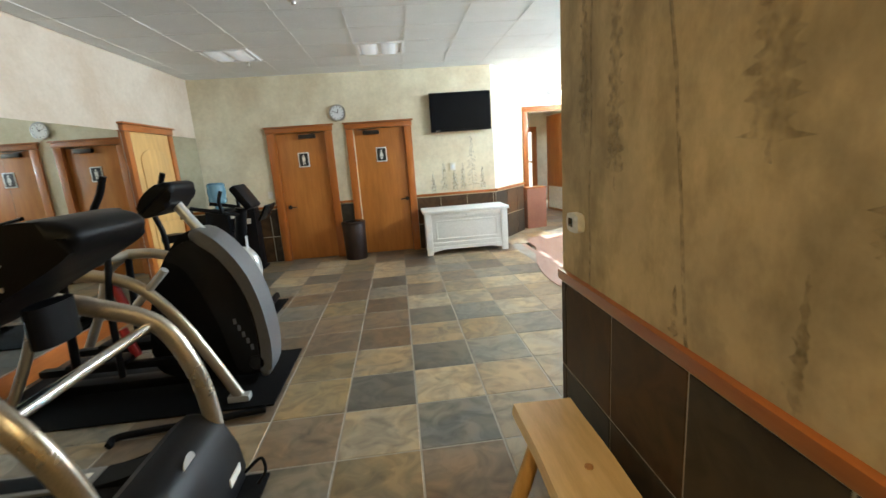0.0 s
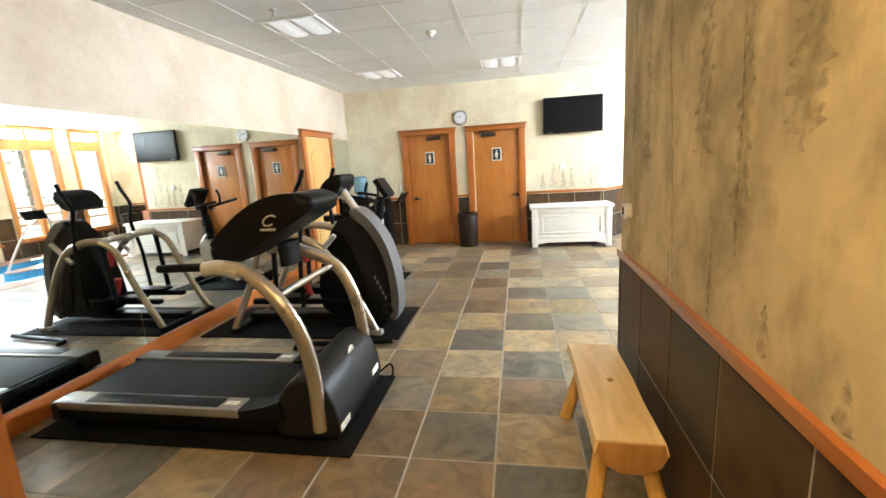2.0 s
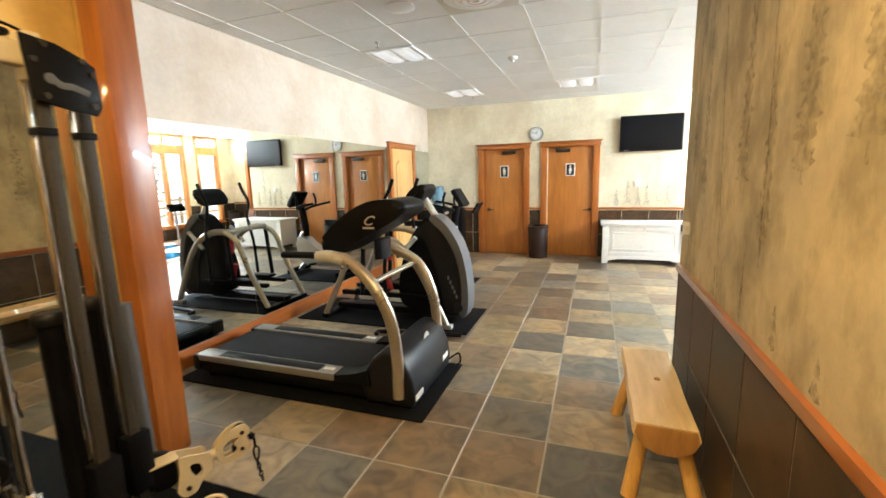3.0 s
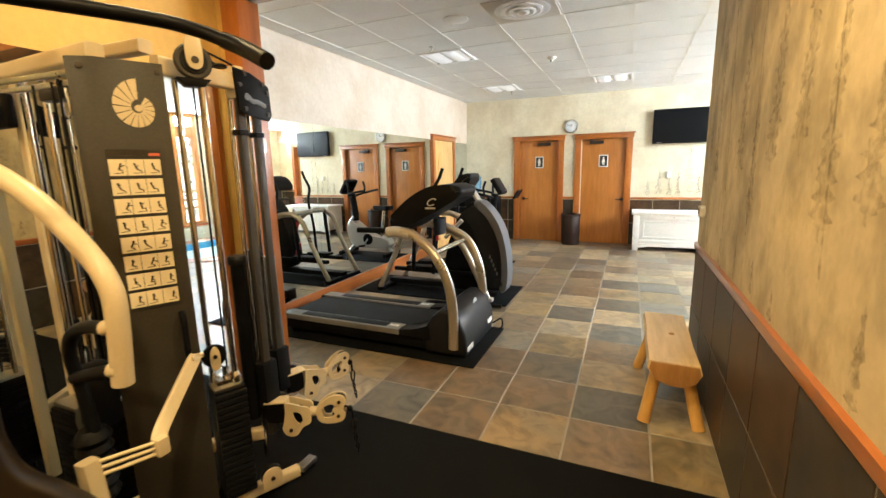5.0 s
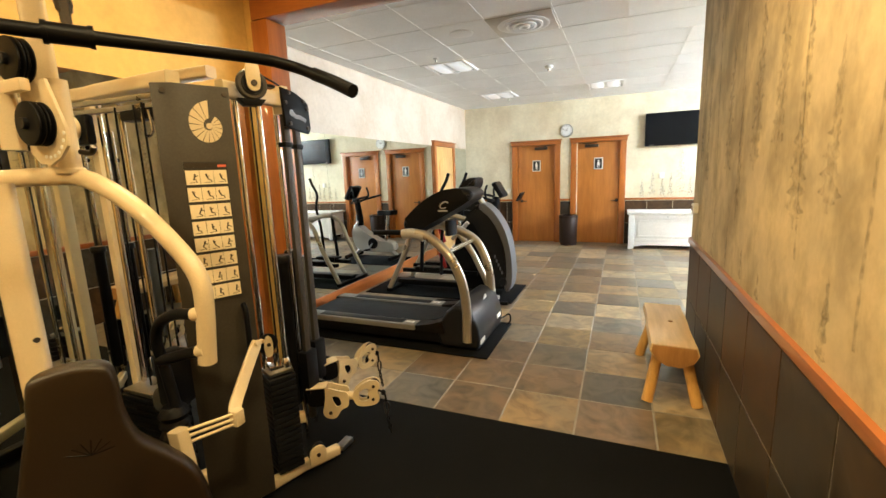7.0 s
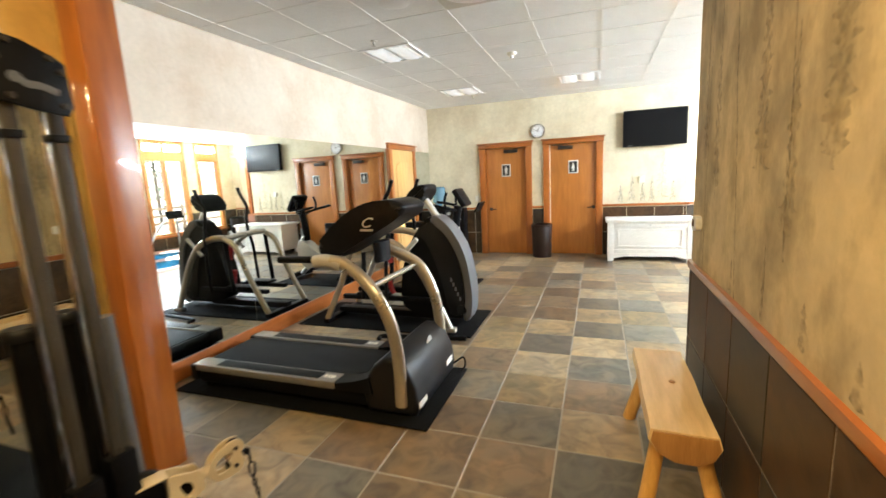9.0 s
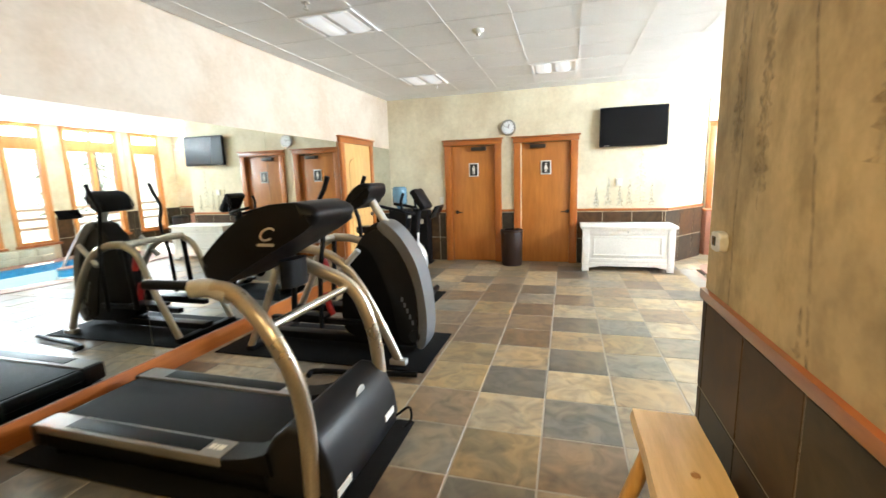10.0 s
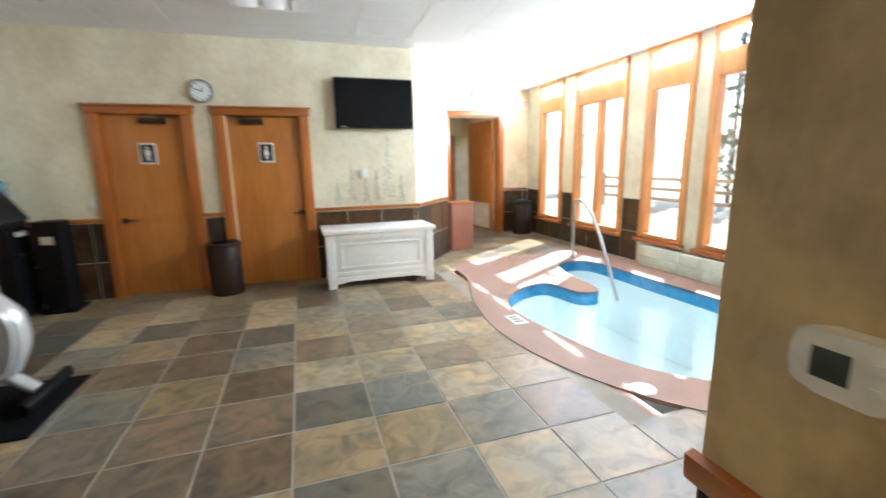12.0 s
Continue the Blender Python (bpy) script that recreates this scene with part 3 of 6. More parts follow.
for i, (xa, xb, knob, skirt) in enumerate(((-1.945, -0.935, -1.745, False), (-0.725, 0.32, 0.165, True))):
    d = tagged(new("door_%d" % (i + 1)), "closed honey maple washroom door in stained wood casing", "", "", "structure")
    casing(d, xa, xb, 2.145, WY)
    la, lb = xa + 0.118, xb - 0.118
    part("jamb", box((la - 0.012, WY + 0.002, 0.0), (la + 0.006, WY + 0.14, 2.045)), TRIM, d)
    part("jamb", box((lb - 0.006, WY + 0.002, 0.0), (lb + 0.012, WY + 0.14, 2.045)), TRIM, d)
    part("leaf", box((la + 0.008, WY + 0.035, 0.006), (lb - 0.008, WY + 0.08, 2.04), 0.003), DOOR_WOOD, d, "flat maple veneer door leaf")
    lever(d, knob, WY + 0.035, 0.88, 1 if knob < -1 else -1)
    figure_sign(d, (la + lb) / 2 + 0.01, WY + 0.034, 1.62, skirt)
    cx = lb - 0.28 if i == 0 else la + 0.28
    s = -1 if i == 0 else 1
    c = part("door_closer", box((cx - 0.13, WY - 0.03, 1.945), (cx + 0.13, WY + 0.033, 2.005), 0.008), IRON, d, "dark door closer")
    part("closer_arm", tube([(cx - s * 0.05, WY - 0.01, 2.012), (cx - s * 0.22, WY - 0.06, 2.02), (cx + s * 0.1, WY - 0.02, 2.03)], 0.009, 0.005, 8, False, (0, 0, 1)), IRON, c)

# arched closet door in the mirror wall
d = tagged(new("door_3"), "closed pale maple door with an arched panel", "", "", "structure")


def flip(bm):
    """Turns a piece made for the washroom wall onto the mirror wall."""
    bmesh.ops.transform(bm, matrix=Matrix(((0, -1, 0, WX), (1, 0, 0, 0), (0, 0, 1, 0), (0, 0, 0, 1))), verts=bm.verts)
    return bm


part("casing_side", flip(box((5.365, -0.05, 0.0), (5.465, -0.001, 2.045), 0.006)), TRIM, d)
part("casing_side", flip(box((6.325, -0.05, 0.0), (6.425, -0.001, 2.045), 0.006)), TRIM, d)
part("casing_head", flip(box((5.352, -0.055, 2.047), (6.438, -0.001, 2.12), 0.005)), TRIM_X, d)
part("casing_cap", flip(box((5.33, -0.075, 2.122), (6.46, -0.001, 2.145), 0.006)), TRIM_X, d)
part("leaf", flip(box((5.467, -0.03, 0.0), (6.323, -0.001, 2.044), 0.004)), ARCH_WOOD, d, "pale maple leaf")
arch = [(5.60, 1.10), (6.19, 1.10), (6.19, 1.72)] + [(5.895 + 0.295 * math.cos(a), 1.72 + 0.14 * math.sin(a)) for a in [math.pi * k / 12 for k in range(1, 12)]] + [(5.60, 1.72)]
part("panel", flip(prism(arch, "y", -0.042, -0.029, 0.01)), ARCH_WOOD, d, "raised arched panel")
part("panel", flip(prism([(5.60, 0.2), (6.19, 0.2), (6.19, 0.95), (5.60, 0.95)], "y", -0.042, -0.029, 0.01)), ARCH_WOOD, d)
k = part("door_handle", flip(disc((6.27, -0.045, 0.95), "y", 0.03, 0.03)), IRON, d, "dark knob")

# hall beyond the doorway
d = tagged(new("door_4"), "cased doorway with an open wood door", "", "", "structure")
casing(d, 2.90, 4.18, 2.46, EY)
part("jamb", box((2.99, EY + 0.002, 0), (3.01, EY + 0.148, 2.335)), TRIM, d)
part("jamb", box((4.06, EY + 0.002, 0), (4.08, EY + 0.148, 2.335)), TRIM, d)
part("leaf", box((0, 0, 0.008), (1.0, 0.045, 2.32), 0.003, pose(4.03, EY + 0.16, 0, 0, 0, 97)), DOOR_WOOD, d, "open maple door leaf")
part("kick_plate", box((0.08, 0.047, 0.06), (0.92, 0.050, 0.6), 0, pose(4.03, EY + 0.16, 0, 0, 0, 97)), WHITE_PLASTIC, d, "pale kick plate")
bm = bmesh.new()
box((2.35, EY + 0.15, -0.1), (2.5, EY + 3.4, H), 0, None, bm)
for ya, yb, za, zb in ((EY + 0.15, 11.9, -0.1, H), (13.0, EY + 3.4, -0.1, H), (11.9, 13.0, 2.2, H), (11.9, 13.0, -0.1, 0.0)):
    box((4.75, ya, za), (4.9, yb, zb), 0, None, bm)
box((2.5, EY + 3.25, -0.1), (3.45, EY + 3.4, H), 0, None, bm)
box((4.30, EY + 3.25, -0.1), (4.75, EY + 3.4, H), 0, None, bm)
box((3.45, EY + 3.25, 2.2), (4.30, EY + 3.4, H), 0, None, bm)
structure("wall_hall_far", bm, WALL_CREAM)
structure("ceiling_hall", box((2.35, EY + 0.15, 2.75), (4.9, EY + 3.4, H)), CEIL)
d = tagged(new("door_5"), "sunlit glazed exit door at the hall's end", "", "", "structure")
fr = bmesh.new()
for a, b in (((3.452, EY + 3.27, 0.0), (3.60, EY + 3.33, 2.198)), ((4.15, EY + 3.27, 0.0), (4.298, EY + 3.33, 2.198)), ((3.602, EY + 3.27, 2.05), (4.148, EY + 3.33, 2.198)), ((3.602, EY + 3.27, 0.0), (4.148, EY + 3.33, 0.3)), ((3.84, EY + 3.28, 0.302), (3.88, EY + 3.32, 2.048)), ((3.602, EY + 3.28, 1.15), (3.838, EY + 3.32, 1.19)), ((3.882, EY + 3.28, 1.15), (4.148, EY + 3.32, 1.19))):
    box(a, b, 0.004, None, fr)
part("door_frame", fr, TRIM, d)
g = part("pane", box((3.602, EY + 3.297, 0.302), (4.148, EY + 3.302, 2.048)), GLASS, d, "", False)
g.visible_shadow = False
# glazed opening made up to let sun brighten the hall
d = tagged(new("door_7"), "glazed side door added to let sun into the hall", "", "", "structure")
fr = bmesh.new()
for a, b in (((4.78, 11.902, 0.002), (4.84, 12.02, 2.198)), ((4.78, 12.88, 0.002), (4.84, 12.998, 2.198)), ((4.78, 12.022, 2.06), (4.84, 12.878, 2.198)), ((4.78, 12.022, 0.002), (4.84, 12.878, 0.28)), ((4.785, 12.43, 0.282), (4.835, 12.47, 2.058))):
    box(a, b, 0.004, None, fr)
part("door_frame", fr, TRIM, d)
g = part("pane", box((4.807, 12.022, 0.282), (4.812, 12.878, 2.058)), GLASS, d, "", False)
g.visible_shadow = False
d = tagged(new("door_6"), "half-open honey wood door with a narrow glass light", "", "", "structure")
m = pose(2.56, EY + 1.2, 0, 0, 0, 38)
part("leaf", box((0, 0, 0.008), (0.85, 0.045, 2.1), 0.003, m), DOOR_WOOD, d)
part("pane", box((0.55, -0.004, 1.1), (0.67, 0.049, 1.75), 0, m), STONE_PALE, d)

# outside
ground = bmesh.new()
box((EX + 0.15, -300, -0.3), (400, EY + 3.4, -0.12), 0, None, ground)
box((-300, EY + 3.401, -0.3), (400, 300, -0.12), 0, None, ground)
structure("ground", ground, GRASS, "dry sunlit ground outside")
bm = bmesh.new()
hill = []
for i in range(41):
    a = radians(-70 + 150 * i / 40)
    hill.append((120 * math.cos(a), 120 * math.sin(a), 9 + 5 * noise.noise((i * 0.35, 0, 0))))
lo = [bm.verts.new((x, y, -1)) for x, y, z in hill]
hi = [bm.verts.new((x * 1.35, y * 1.35, z)) for x, y, z in hill]
for i in range(40):
    bm.faces.new((lo[i], lo[i + 1], hi[i + 1], hi[i]))
structure("backdrop", bm, GRASS, "low dry hillside in the distance")

# ---- things outside ----
fence = thing("fence", (10.5, 6.5, -0.12), "weathered brown wooden rail fence outdoors", "fence")
for k in range(9):
    part("post", box((-0.05, -8 + 2 * k - 0.05, 0), (0.05, -8 + 2 * k + 0.05, 1.15), 0.01), FENCE, fence)
for z in (0.35, 0.65, 0.95):
    part("rail", box((-0.08, -8.2, z), (-0.052, 8.2, z + 0.1), 0.005), FENCE, fence)


def pine(x, y, h, seed):
    rnd = random.Random(seed)
    t = thing("pine_tree", (x, y, -0.12), "dark green conifer with drooping branches", "tree", "trees outside")
    part("trunk", rod((0, 0, 0), (0, 0, h), 0.09, 8), TRUNK, t)
    bm = bmesh.new()
    for k in range(420):
        z = h * (0.12 + 0.88 * rnd.random())
        r = (h - z) * 0.24 * (0.35 + 0.65 * rnd.random()) + 0.05
        a = rnd.random() * 6.283
        c = Vector((r * math.cos(a), r * math.sin(a), z - r * 0.25))
        u, v = Vector((math.cos(a), math.sin(a), -0.4)), Vector((-math.sin(a), math.cos(a), 0))
        s = 0.10 + 0.14 * rnd.random()
        q = [bm.verts.new(c - u * s), bm.verts.new(c + v * s * 0.45), bm.verts.new(c + u * s * 1.3), bm.verts.new(c - v * s * 0.45)]
        bm.faces.new(q)
    part("crown", bm, LEAF, t)


for x, y, h, s in ((14.0, 12.5, 5.5, 1), (16.5, 16.0, 6.5, 2), (13.0, 20.0, 5.0, 3), (18.0, 8.5, 6.0, 4)):
    pine(x, y, h, s)

# ---- gym: cardio machines ----
def floor_mat(x0, y0, x1, y1, label):
    return tagged(new("floor_mat", finish("floor_mat", box((x0, y0, 0.002), (x1, y1, 0.014), 0.003), RUBBER)), label, "mat", "mats under machines")


floor_mat(-2.85, 1.15, -0.745, 2.04, "black rubber mat under the treadmill")
floor_mat(-2.90, 2.70, -0.905, 3.555, "black rubber mat under the elliptical trainer")
floor_mat(-2.60, 4.28, -1.37, 5.05, "black rubber mat under the exercise bike")

tm = thing("treadmill", (-1.7, 1.6, 0.014), "black treadmill with curved champagne silver uprights", "treadmill")
def T(pts):
    return [(x + 1.7, y - 1.6, z - 0.014) for x, y, z in pts]


def TP(pts, dx=1.7, dz=0.014):
    return [(x + dx, z - dz) for x, z in pts]


part("base_frame", box((-1.0, -0.345, 0.035), (0.55, 0.365, 0.15), 0.02), BLACK, tm)
part("belt", box((-0.99, -0.225, 0.15), (0.48, 0.245, 0.181), 0.012), BELT, tm, "worn black running belt")
for y, s in ((-0.30, -1), (0.32, 1)):
    rail = part("side_rail", box((-1.02, y - 0.075, 0.14), (0.26, y + 0.065, 0.193), 0.012), RAIL_GREY, tm, "silver side rail")
    part("rail_cap", prism([(0.265, 0.14), (0.265, 0.192), (0.40, 0.205), (0.53, 0.26), (0.55, 0.14)], "y", y - 0.078, y + 0.068, 0.008), BLACK, tm, "black moulded rail end")
    for k, (ua, ub) in enumerate(((0.14, 0.165), (0.17, 0.185), (0.19, 0.225))):
        part("rail_lettering", box((ua, y - 0.02, 0.1935), (ub, y + 0.02, 0.1945)), SIGN_WHITE, rail)
    part("foot_strip", box((-0.80, y - 0.05, 0.192), (0.12, y + 0.045, 0.197), 0.002), BLACK, rail, "black ribbed foot strip")
    part("end_cap", box((-1.05, y - 0.08, 0.06), (-0.985, y + 0.07, 0.188), 0.02), CHARCOAL, tm)
    part("foot", disc((-0.93, y, 0.02), "z", 0.035, 0.04, 16), RUBBER, tm)
part("rear_roller", tube([(-1.0, -0.23, 0.13), (-1.0, 0.25, 0.13)], 0.045, None, 16, False, (0, 0, 1)), BLACK, tm)
hood = TP([(-1.20, 0.03), (-0.85, 0.03), (-0.835, 0.10), (-0.85, 0.22), (-0.90, 0.345), (-0.97, 0.405), (-1.06, 0.41), (-1.14, 0.35), (-1.24, 0.20)])
h = part("motor_hood", prism(hood, "y", -0.36, 0.42, 0.035, None, 3), CHARCOAL, tm, "charcoal motor hood")
part("badge", disc((0.78, 0.1, 0.34), "x", 0.05, 0.004, 20), SILVER_L, h, "round silver badge")
part("reflector", box((0.862, -0.33, 0.06), (0.868, -0.20, 0.10)), SIGN_WHITE, h, "white label plate")
part("reflector", box((0.86, 0.22, 0.11), (0.866, 0.34, 0.15)), SIGN_WHITE, h, "white label plate")
for y0, y1 in ((1.24, 1.30), (2.00, 1.92)):
    part("upright", tube(T([(-0.945, y0, 0.10), (-0.945, y0, 0.40), (-0.985, y0, 0.65), (-1.10, y0, 0.87), (-1.30, y1, 1.00), (-1.42, y1, 1.03)]), 0.042, 0.035, 16, True, (0, 1, 0)), SILVER, tm, "curved champagne silver upright")
    part("shoulder", tube(T([(-1.34, y1, 1.00), (-1.45, y1, 1.03), (-1.55, y1, 1.02)]), 0.045, 0.035, 14), SILVER_L, tm)
    part("handrail", tube(T([(-1.38, y1, 1.025), (-1.6, y1, 1.035), (-1.84, y1, 1.03)]), 0.024, None, 14), BLACK, tm, "black foam handrail")
part("cross_bar", tube(T([(-1.12, 1.27, 0.87), (-1.12, 1.96, 0.87)]), 0.022, None, 14, False), CHROME, tm, "silver cross bar")
con = TP([(-1.55, 1.0), (-1.60, 1.09), (-1.55, 1.17), (-1.38, 1.31), (-1.20, 1.395), (-1.02, 1.41), (-0.93, 1.37), (-0.95, 1.31), (-1.05, 1.245), (-1.25, 1.14), (-1.44, 1.035)])
con = smooth_loop(con, 4)
c = part("console", prism(con, "y", -0.20, 0.20, 0.05, None, 3), BLACK, tm, "black wedge-shaped display console")
mm = Matrix(((0.87, 0, -0.5, 0.36), (0, 1, 0, 0), (0.5, 0, 0.87, 1.255), (0, 0, 0, 1)))
part("display", box((-0.17, -0.15, 0.012), (0.12, 0.15, 0.03), 0.006, mm), SCREEN, c)
sw = []
for k in range(15):
    a = radians(40 + 280 * k / 14)
    sw.append((0.52 + 0.036 * math.cos(a) + 0.016 * math.sin(a), -0.201, 1.255 + 0.028 * math.sin(a)))
part("logo_swirl", tube(sw, 0.005, 0.003, 8, True, (0, 1, 0)), SILVER_L, c, "silver swirl emblem")
part("logo_bar", box((0.46, -0.203, 1.198), (0.55, -0.1995, 1.212), 0, None), SILVER_L, c, "silver emblem bar")
part("console_neck", tube(T([(-1.2, 1.6, 0.98), (-1.2, 1.6, 1.12)]), 0.045, 0.10, 16, False, (0, 1, 0)), BLACK, tm)
part("power_cord", tube([(0.86, 0.38, 0.06), (0.93, 0.42, 0.10), (0.95, 0.40, 0.04), (0.92, 0.36, 0.004)], 0.008, None, 8), BLACK, tm)

rollbar = tagged(new("stretch_bar", finish("stretch_bar", tube([(-1.75, 2.42, 0.03), (-1.72, 2.50, 0.035), (-1.3, 2.56, 0.03), (-0.93, 2.62, 0.03)], 0.022, None, 10), BLACK)), "thin black padded bar lying on the floor", "bar")

# elliptical trainer
el = thing("elliptical_trainer", (-1.5, 3.13, 0.014), "black and grey elliptical trainer with curved silver frame", "exercise machine")
def E(pts):
    return [(x + 1.5, y - 3.13, z - 0.014) for x, y, z in pts]


shell = smooth_loop([(x + 1.5, z - 0.014) for x, z in ((-1.36, 1.15), (-1.20, 1.03), (-1.07, 0.80), (-1.00, 0.55), (-0.99, 0.28), (-1.05, 0.10), (-1.25, 0.08), (-1.55, 0.10), (-1.76, 0.20), (-1.74, 0.55), (-1.62, 0.88), (-1.48, 1.08))], 5)
sh = part("shroud", prism(shell, "y", -0.10, 0.10, 0.02), BLACK, el, "tall black side shroud")
face = [(x + 1.5, z - 0.014) for x, z in ((-1.33, 1.16), (-1.18, 1.04), (-1.05, 0.82), (-0.985, 0.56), (-0.965, 0.28), (-1.0, 0.08), (-1.07, 0.08), (-1.04, 0.28), (-1.055, 0.55), (-1.12, 0.78), (-1.24, 0.98), (-1.38, 1.10))]
part("front_spine", prism(smooth_loop(face, 4), "y", -0.125, 0.125, 0.035, None, 3), GREY_SHROUD, el, "blue-grey curved front cover")
side = smooth_loop([(x + 1.5, z - 0.014) for x, z in ((-1.38, 1.09), (-1.24, 0.97), (-1.13, 0.78), (-1.07, 0.55), (-1.06, 0.30), (-1.09, 0.13), (-1.22, 0.14), (-1.30, 0.50), (-1.44, 0.88), (-1.56, 0.98))], 4)
for y in (-0.111, 0.101):
    p = part("side_panel", prism(side, "y", y, y + 0.012, 0.003), CHARCOAL, el, "dark grey side panel")
for k in range(5):
    part("emblem_bar", box((0.305 + 0.022 * k, -0.114, 0.46 - 0.05 * k), (0.325 + 0.022 * k, -0.1105, 0.50 - 0.05 * k)), GREY_SHROUD, sh)
part("pivot_cap", disc((0.42, -0.115, 0.16), "y", 0.055, 0.02), CHARCOAL, el)
part("mast", tube(E([(-1.30, 3.13, 1.08), (-1.37, 3.13, 1.17), (-1.47, 3.13, 1.33)]), 0.035, None, 14, False), SILVER_L, el, "silver console mast")
cc = smooth_loop([(x + 1.5, z - 0.014) for x, z in ((-1.64, 1.28), (-1.585, 1.40), (-1.47, 1.475), (-1.395, 1.45), (-1.44, 1.33), (-1.55, 1.265))], 5)
c = part("console", prism(cc, "y", -0.17, 0.17, 0.035, None, 3), BLACK, el, "black display console")
part("display", box((-0.16, -0.12, 1.33), (-0.145, 0.12, 1.44), 0.004, pose(0.055, 0, -0.06, 0, 30, 0)), SCREEN, c)
for y in (2.80, 3.46):
    part("frame_arch", tube(E([(-1.15, y, 0.05), (-1.28, y, 0.33), (-1.43, y, 0.62), (-1.62, y, 0.85), (-1.84, y, 0.945), (-2.05, y, 0.96)]), 0.038, 0.03, 14), SILVER, el, "curved silver frame tube")
    part("frame_leg", tube(E([(-2.02, y, 0.96), (-2.20, y, 0.85), (-2.35, y, 0.5), (-2.58, y, 0.06)]), 0.034, 0.028, 14), SILVER, el, "curved silver rear leg")
    part("foot_pad", box((0.28, y - 3.13 - 0.035, 0.0), (0.42, y - 3.13 + 0.035, 0.045), 0.01), SILVER_L, el)
    part("brace", tube(E([(-1.45, y, 0.95), (-1.66, y, 0.74)]), 0.024, None, 12, False), SILVER_L, el)
    s = -1 if y < 3.1 else 1
    part("arm_lever", tube(E([(-1.80, y + s * 0.06, 0.30), (-1.78, y + s * 0.05, 0.75), (-1.76, y, 1.08), (-1.80, y, 1.28), (-1.72, y, 1.44), (-1.68, y, 1.54)]), 0.02, None, 12), BLACK, el, "black swinging arm with grip")
    part("pedal_arm", box((-0.95, y - 3.13 + s * -0.17 - 0.03, 0.24), (0.1, y - 3.13 + s * -0.17 + 0.03, 0.29), 0.01), BLACK, el)
    part("pedal", box((-0.75, y - 3.13 + s * -0.17 - 0.075, 0.292), (-0.36, y - 3.13 + s * -0.17 + 0.075, 0.33), 0.02), BLACK, el)
    part("hang_bar", tube(E([(-2.05, y, 0.93), (-2.10, y, 0.32)]), 0.025, None, 12, False), BLACK, el)
part("rear_base", box((-1.1, -0.06, 0.03), (0.1, 0.06, 0.1), 0.015), BLACK, el)
part("rear_foot", box((-1.12, -0.36, 0.0), (-1.04, 0.36, 0.05), 0.015), BLACK, el)
part("top_bridge", tube(E([(-2.05, 2.80, 0.96), (-2.07, 3.13, 0.97), (-2.05, 3.46, 0.96)]), 0.03, None, 12), SILVER, el)
for z in (0.52, 0.86):
    part("resistance_bar", tube(E([(-1.86, 3.02, z - 0.2), (-1.92, 3.02, z)]), 0.03, None, 10, False), RED, el, "red linkage cover")

# exercise bike
bk = thing("exercise_bike", (-1.8, 4.78, 0.014), "silver and black upright exercise bike", "exercise bike")
body = smooth_loop([(0.20, 0.62), (0.24, 0.45), (0.19, 0.26), (0.06, 0.15), (-0.40, 0.14), (-0.62, 0.18), (-0.58, 0.32), (-0.30, 0.36), (-0.05, 0.50), (0.08, 0.60)], 5)
part("body_shell", prism(body, "y", -0.10, 0.10, 0.03, None, 3), SILVER_L, bk, "silver-grey plastic body shell")
part("front_spine", tube([(0.12, 0, 0.70), (0.225, 0, 0.56), (0.235, 0, 0.38), (0.16, 0, 0.20)], 0.035, 0.07, 14), SILVER_L, bk, "bright silver front cover")
part("crank_disc", disc((-0.20, -0.105, 0.30), "y", 0.10, 0.02), BLACK, bk)
part("pedal", box((-0.16, -0.22, 0.17), (-0.06, -0.13, 0.20), 0.008), BLACK, bk)
part("pedal", box((-0.36, 0.13, 0.38), (-0.26, 0.22, 0.41), 0.008), BLACK, bk)
part("crank", rod((-0.20, -0.12, 0.30), (-0.11, -0.125, 0.19), 0.014), STEEL, bk)
part("front_strut", tube([(0.10, 0, 0.20), (0.26, 0, 0.06)], 0.035, 0.05, 12, False), SILVER_L, bk)
part("front_foot", tube([(0.30, -0.26, 0.045), (0.32, 0, 0.055), (0.30, 0.28, 0.045)], 0.035, 0.04, 12, True, (0, 0, 1)), BLACK, bk, "black front stabiliser")
part("rear_foot", tube([(-0.62, -0.26, 0.04), (-0.64, 0, 0.05), (-0.62, 0.26, 0.04)], 0.035, 0.04, 12, True, (0, 0, 1)), BLACK, bk)
part("rear_strut", tube([(-0.5, 0, 0.18), (-0.64, 0, 0.06)], 0.035, 0.05, 12, False), SILVER_L, bk)
part("seat_post", rod((-0.42, 0, 0.30), (-0.50, 0, 0.82), 0.03), CHROME, bk)
part("saddle", prism(smooth_loop([(-0.62, -0.11), (-0.66, 0.0), (-0.62, 0.11), (-0.45, 0.06), (-0.30, 0.025), (-0.29, -0.025), (-0.45, -0.06)], 5), "z", 0.82, 0.90, 0.025, None, 3), BLACK, bk, "black saddle")
part("column", tube([(0.10, 0, 0.62), (0.11, 0, 0.80), (0.16, 0, 1.12)], 0.06, 0.05, 14), BLACK, bk)
part("silver_insert", tube([(0.168, -0.02, 0.66), (0.172, -0.02, 0.82)], 0.008, 0.03, 10, False), SILVER_L, bk)
c = part("console", box((-0.03, -0.17, -0.13), (0.05, 0.17, 0.15), 0.03, pose(0.22, 0, 1.22, 0, -32, 0)), BLACK, bk, "black console with dark screen")
part("display", box((-0.036, -0.12, -0.07), (-0.028, 0.12, 0.11), 0, pose(0.22, 0, 1.22, 0, -32, 0)), SCREEN, c)
